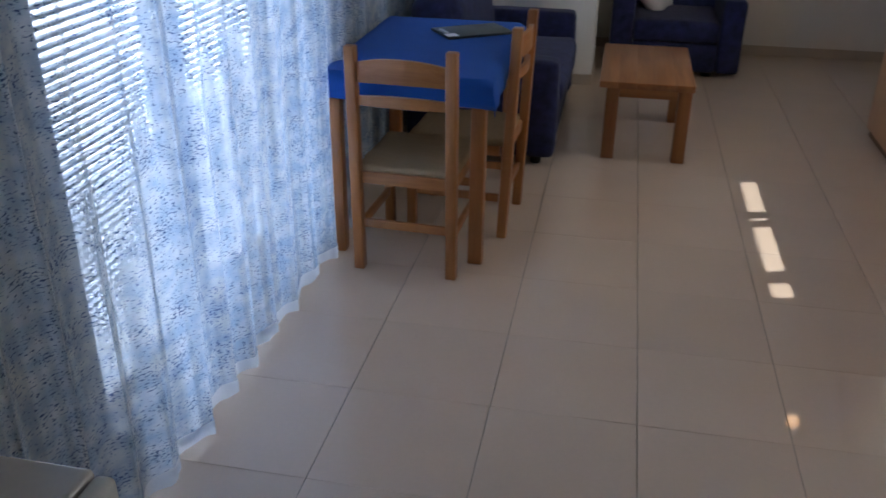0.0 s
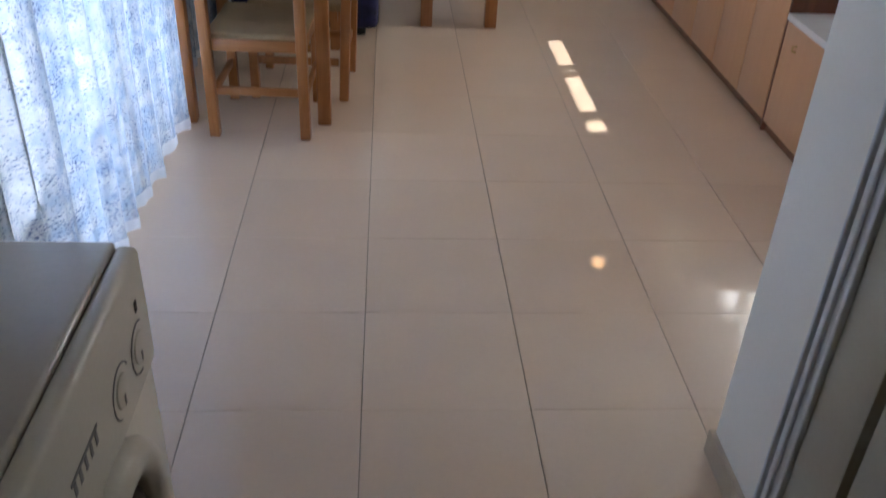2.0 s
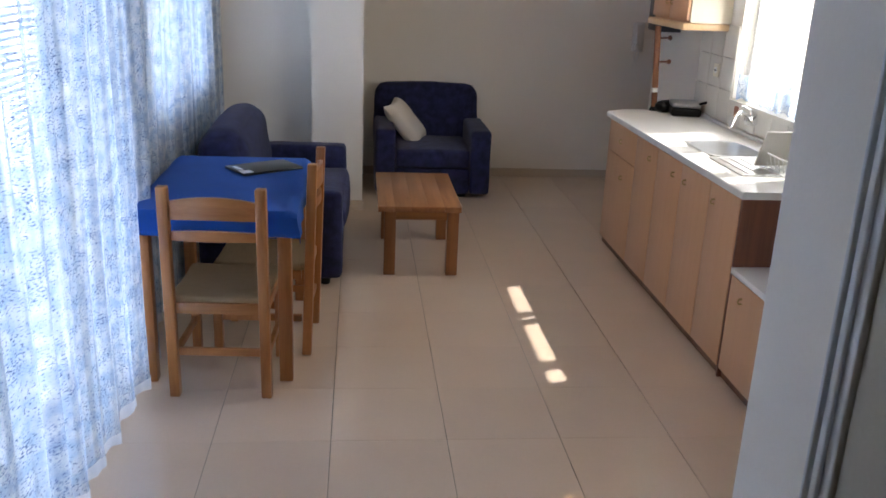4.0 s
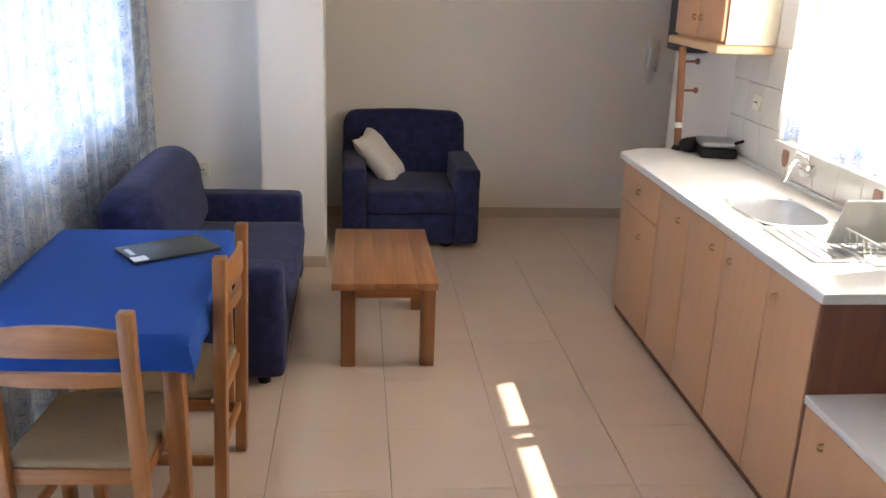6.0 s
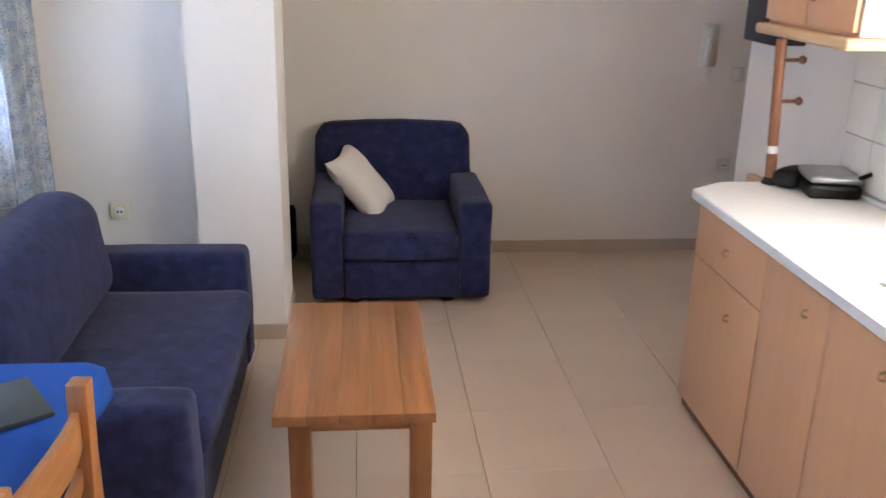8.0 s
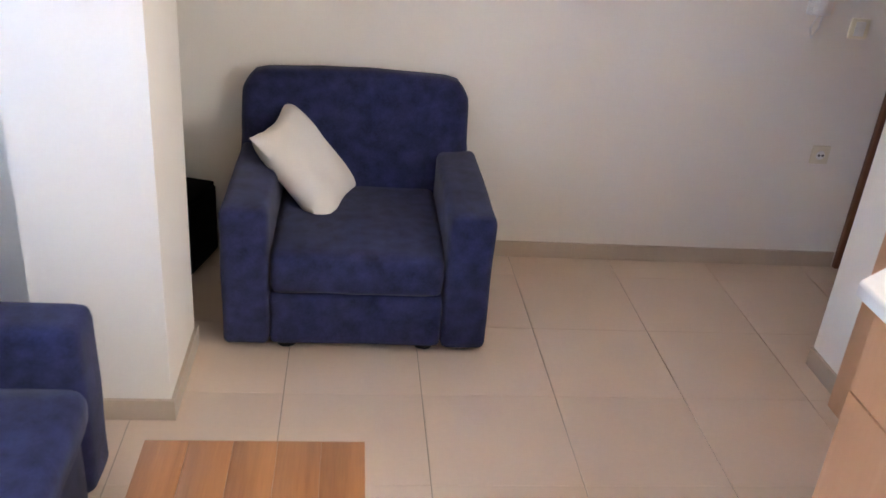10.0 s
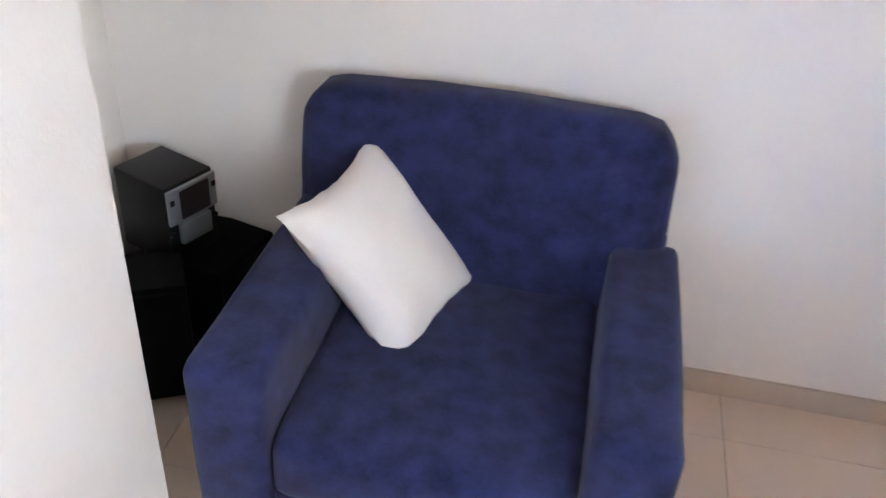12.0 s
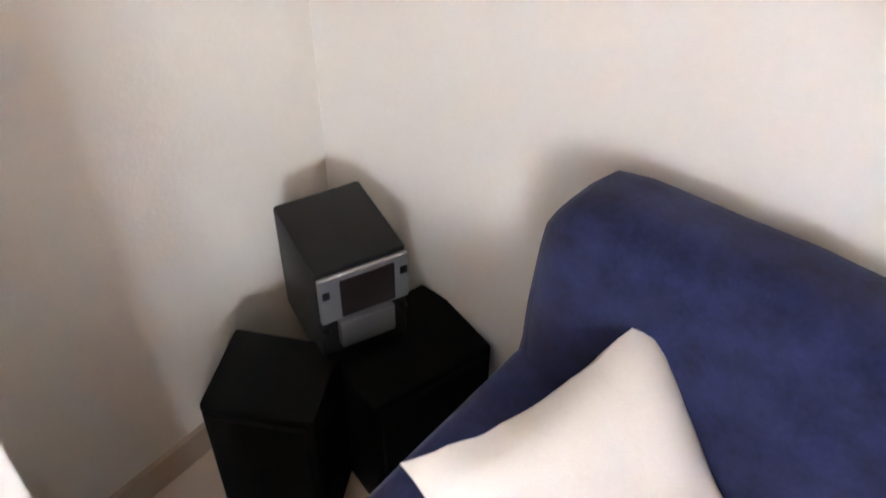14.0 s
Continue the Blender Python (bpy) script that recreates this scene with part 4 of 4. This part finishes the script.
# ---- hall ----
def hall_door():
    """A closed hall door: white ridged architrave, flat cream lining, a dark gap and the leaf."""
    th = thing("door_2", "cream painted hall door, closed, in a moulded white frame", "door", kind="structure")
    part("leaf", box_bm(XH + 0.004, XH + 0.044, -5.397, -4.703, 0.006, 2.03, 0.004), DOORPAINT, th)
    for y, s in ((-4.452, -1), (-5.648, 1)):
        def span(u, v):
            return sorted((y + s * u, y + s * v))
        fr = part("door_frame", box_bm(XH - 0.004, XH + 0.18, *span(0.0, 0.088), 0, 2.12, 0.003), FRAMEPAINT, th)
        for u, v, x in ((0.0, 0.012, 0.018), (0.020, 0.040, 0.014), (0.058, 0.066, 0.012), (0.074, 0.088, 0.020)):
            part("moulding", box_bm(XH - x, XH - 0.0035, *span(u, v), 0.0, 2.118, 0.004, 3), FRAMEPAINT, fr)
        part("lining", box_bm(XH - 0.009, XH + 0.18, *span(0.0885, 0.240), 0, 2.04, 0.004), DOORPAINT, th)
        # dark brown backing paints the shade inside the gap beside the leaf
        part("stop", box_bm(XH + 0.046, XH + 0.17, *span(0.2405, 0.262), 0, 2.04), BROWN, th, "rebate coloured dark brown for the shade in the gap")
    part("door_frame", box_bm(XH - 0.012, XH + 0.18, -5.558, -4.542, 2.042, 2.12, 0.003), FRAMEPAINT, th)
    part("plinth_block", box_bm(XH - 0.026, XH - 0.0205, -4.468, -4.453, 0.0, 0.045, 0.002), BROWN, th, "scuffed brown corner of the frame's foot")


hall_door()


def washing_machine():
    th = thing("washing_machine", "white front-loading washing machine beside the curtain", "washing machine")
    x0, x1, y0, y1, h = -2.74, -2.17, -5.13, -4.53, 0.86
    part("body", box_bm(x0, x1 - 0.02, y0, y1, 0.02, h - 0.03, 0.012, 3), ENAMEL, th)
    part("lid", box_bm(x0, x1 - 0.025, y0 - 0.003, y1 + 0.003, h - 0.028, h, 0.01, 3), GREYTOP, th, "grey-beige lid with a shine")
    part("front", box_bm(x1 - 0.02, x1, y0, y1, 0.08, h - 0.242, 0.006), ENAMEL, th)
    bm = box_bm(x1 - 0.025, x1 + 0.012, y0, y1, h - 0.24, h - 0.004, 0.014, 4)
    pn = part("control_panel", bm, ENAMEL, th)
    zd = h - 0.155
    for y, a0 in ((-4.615, 60), (-4.725, 30)):
        part("dial", moved(cyl_bm(0.030, 0.028, 0.003, 28, 0.001), pose(x1 + 0.012, y, zd, 0, 90, 0)), ENAMEL, pn)
        arc = [(x1 + 0.0125, y + 0.046 * math.cos(a), zd + 0.046 * math.sin(a)) for a in [math.radians(a0 + 15 * k) for k in range(15)]]
        part("dial_scale", tube_bm(arc, 0.0017, 6), GREY, pn, "grey printed scale")
        part("dial_mark", box_bm(x1 + 0.0152, x1 + 0.0162, y - 0.003, y + 0.003, zd - 0.026, zd - 0.008), GREY, pn, "grey pointer line")
    part("lamp", box_bm(x1 + 0.0125, x1 + 0.014, -4.606, -4.596, h - 0.092, h - 0.072), BLACK, pn)
    part("print", box_bm(x1 + 0.0122, x1 + 0.0132, -4.96, -4.842, h - 0.118, h - 0.112), GREY, pn)
    for k in range(5):
        part("print", box_bm(x1 + 0.0122, x1 + 0.0132, -4.857 - 0.024 * k, -4.848 - 0.024 * k, h - 0.142, h - 0.120), GREY, pn)
    ring, n, m = bmesh.new(), 40, 12
    g = []
    for i in range(n):
        a = 2 * math.pi * i / n
        g.append([ring.verts.new((x1 + 0.012 + 0.03 * math.sin(b), -4.83 + (0.155 + 0.035 * math.cos(b)) * math.cos(a), 0.45 + (0.155 + 0.035 * math.cos(b)) * math.sin(a)))
                  for b in [2 * math.pi * k / m for k in range(m)]])
    for i in range(n):
        for k in range(m):
            ring.faces.new((g[i][k], g[(i + 1) % n][k], g[(i + 1) % n][(k + 1) % m], g[i][(k + 1) % m]))
    dr = part("porthole", ring, ENAMEL, th)
    part("glass_bowl", moved(cyl_bm(0.125, 0.09, 0.03, 32, 0.008), pose(x1 - 0.002, -4.83, 0.45, 0, 90, 0)), SCREEN, dr, "dark glass")


washing_machine()


# ---- ceiling lamps ----
def ceiling_lamp(x, y, z):
    th = thing("ceiling_lamp", "small lit ceiling lamp with a warm bulb", "ceiling lamp", pose(x, y, 0), "ceiling lamps")
    part("rose", moved(cyl_bm(0.05, 0.05, 0.02, 20, 0.004), pose(0, 0, ZC - 0.021)), WHITEP, th)
    part("stem", moved(cyl_bm(0.008, 0.008, ZC - 0.021 - z, 10), pose(0, 0, z)), BRASS, th)
    bm = bmesh.new()
    bmesh.ops.create_uvsphere(bm, u_segments=16, v_segments=10, radius=0.05)
    part("bulb", moved(bm, pose(0, 0, z - 0.04)), glow("warm_bulb", (1.0, 0.55, 0.25), 8.0), th, "glowing warm bulb")


ceiling_lamp(-0.01, 0.11, 2.24)
ceiling_lamp(-1.156, -2.46, 2.24)


# ---- floor tiles ----
def floor_tiles():
    gx, gy = 0.0014, 0.0004
    me = mesh_of("tile", box_bm(-MODX / 2 + gx, MODX / 2 - gx, -MODY / 2 + gy, MODY / 2 - gy, -0.010, 0.0, 0.0008, 1), TILE)
    for i in range(-3, 8):
        for j in range(-7, 14):
            x, y = -1.345 + MODX * (i + 0.5), -4.01 + MODY * (j + 0.5)
            if not (XL - 0.25 < x < 2.1 and YN - 0.2 < y < YB + 0.2) or (x > XR + 0.25 and y < 0.7):
                continue
            ob = new("tile", me)
            ob.parent = floor
            ob.matrix_basis = pose(x, y, 0)


floor_tiles()
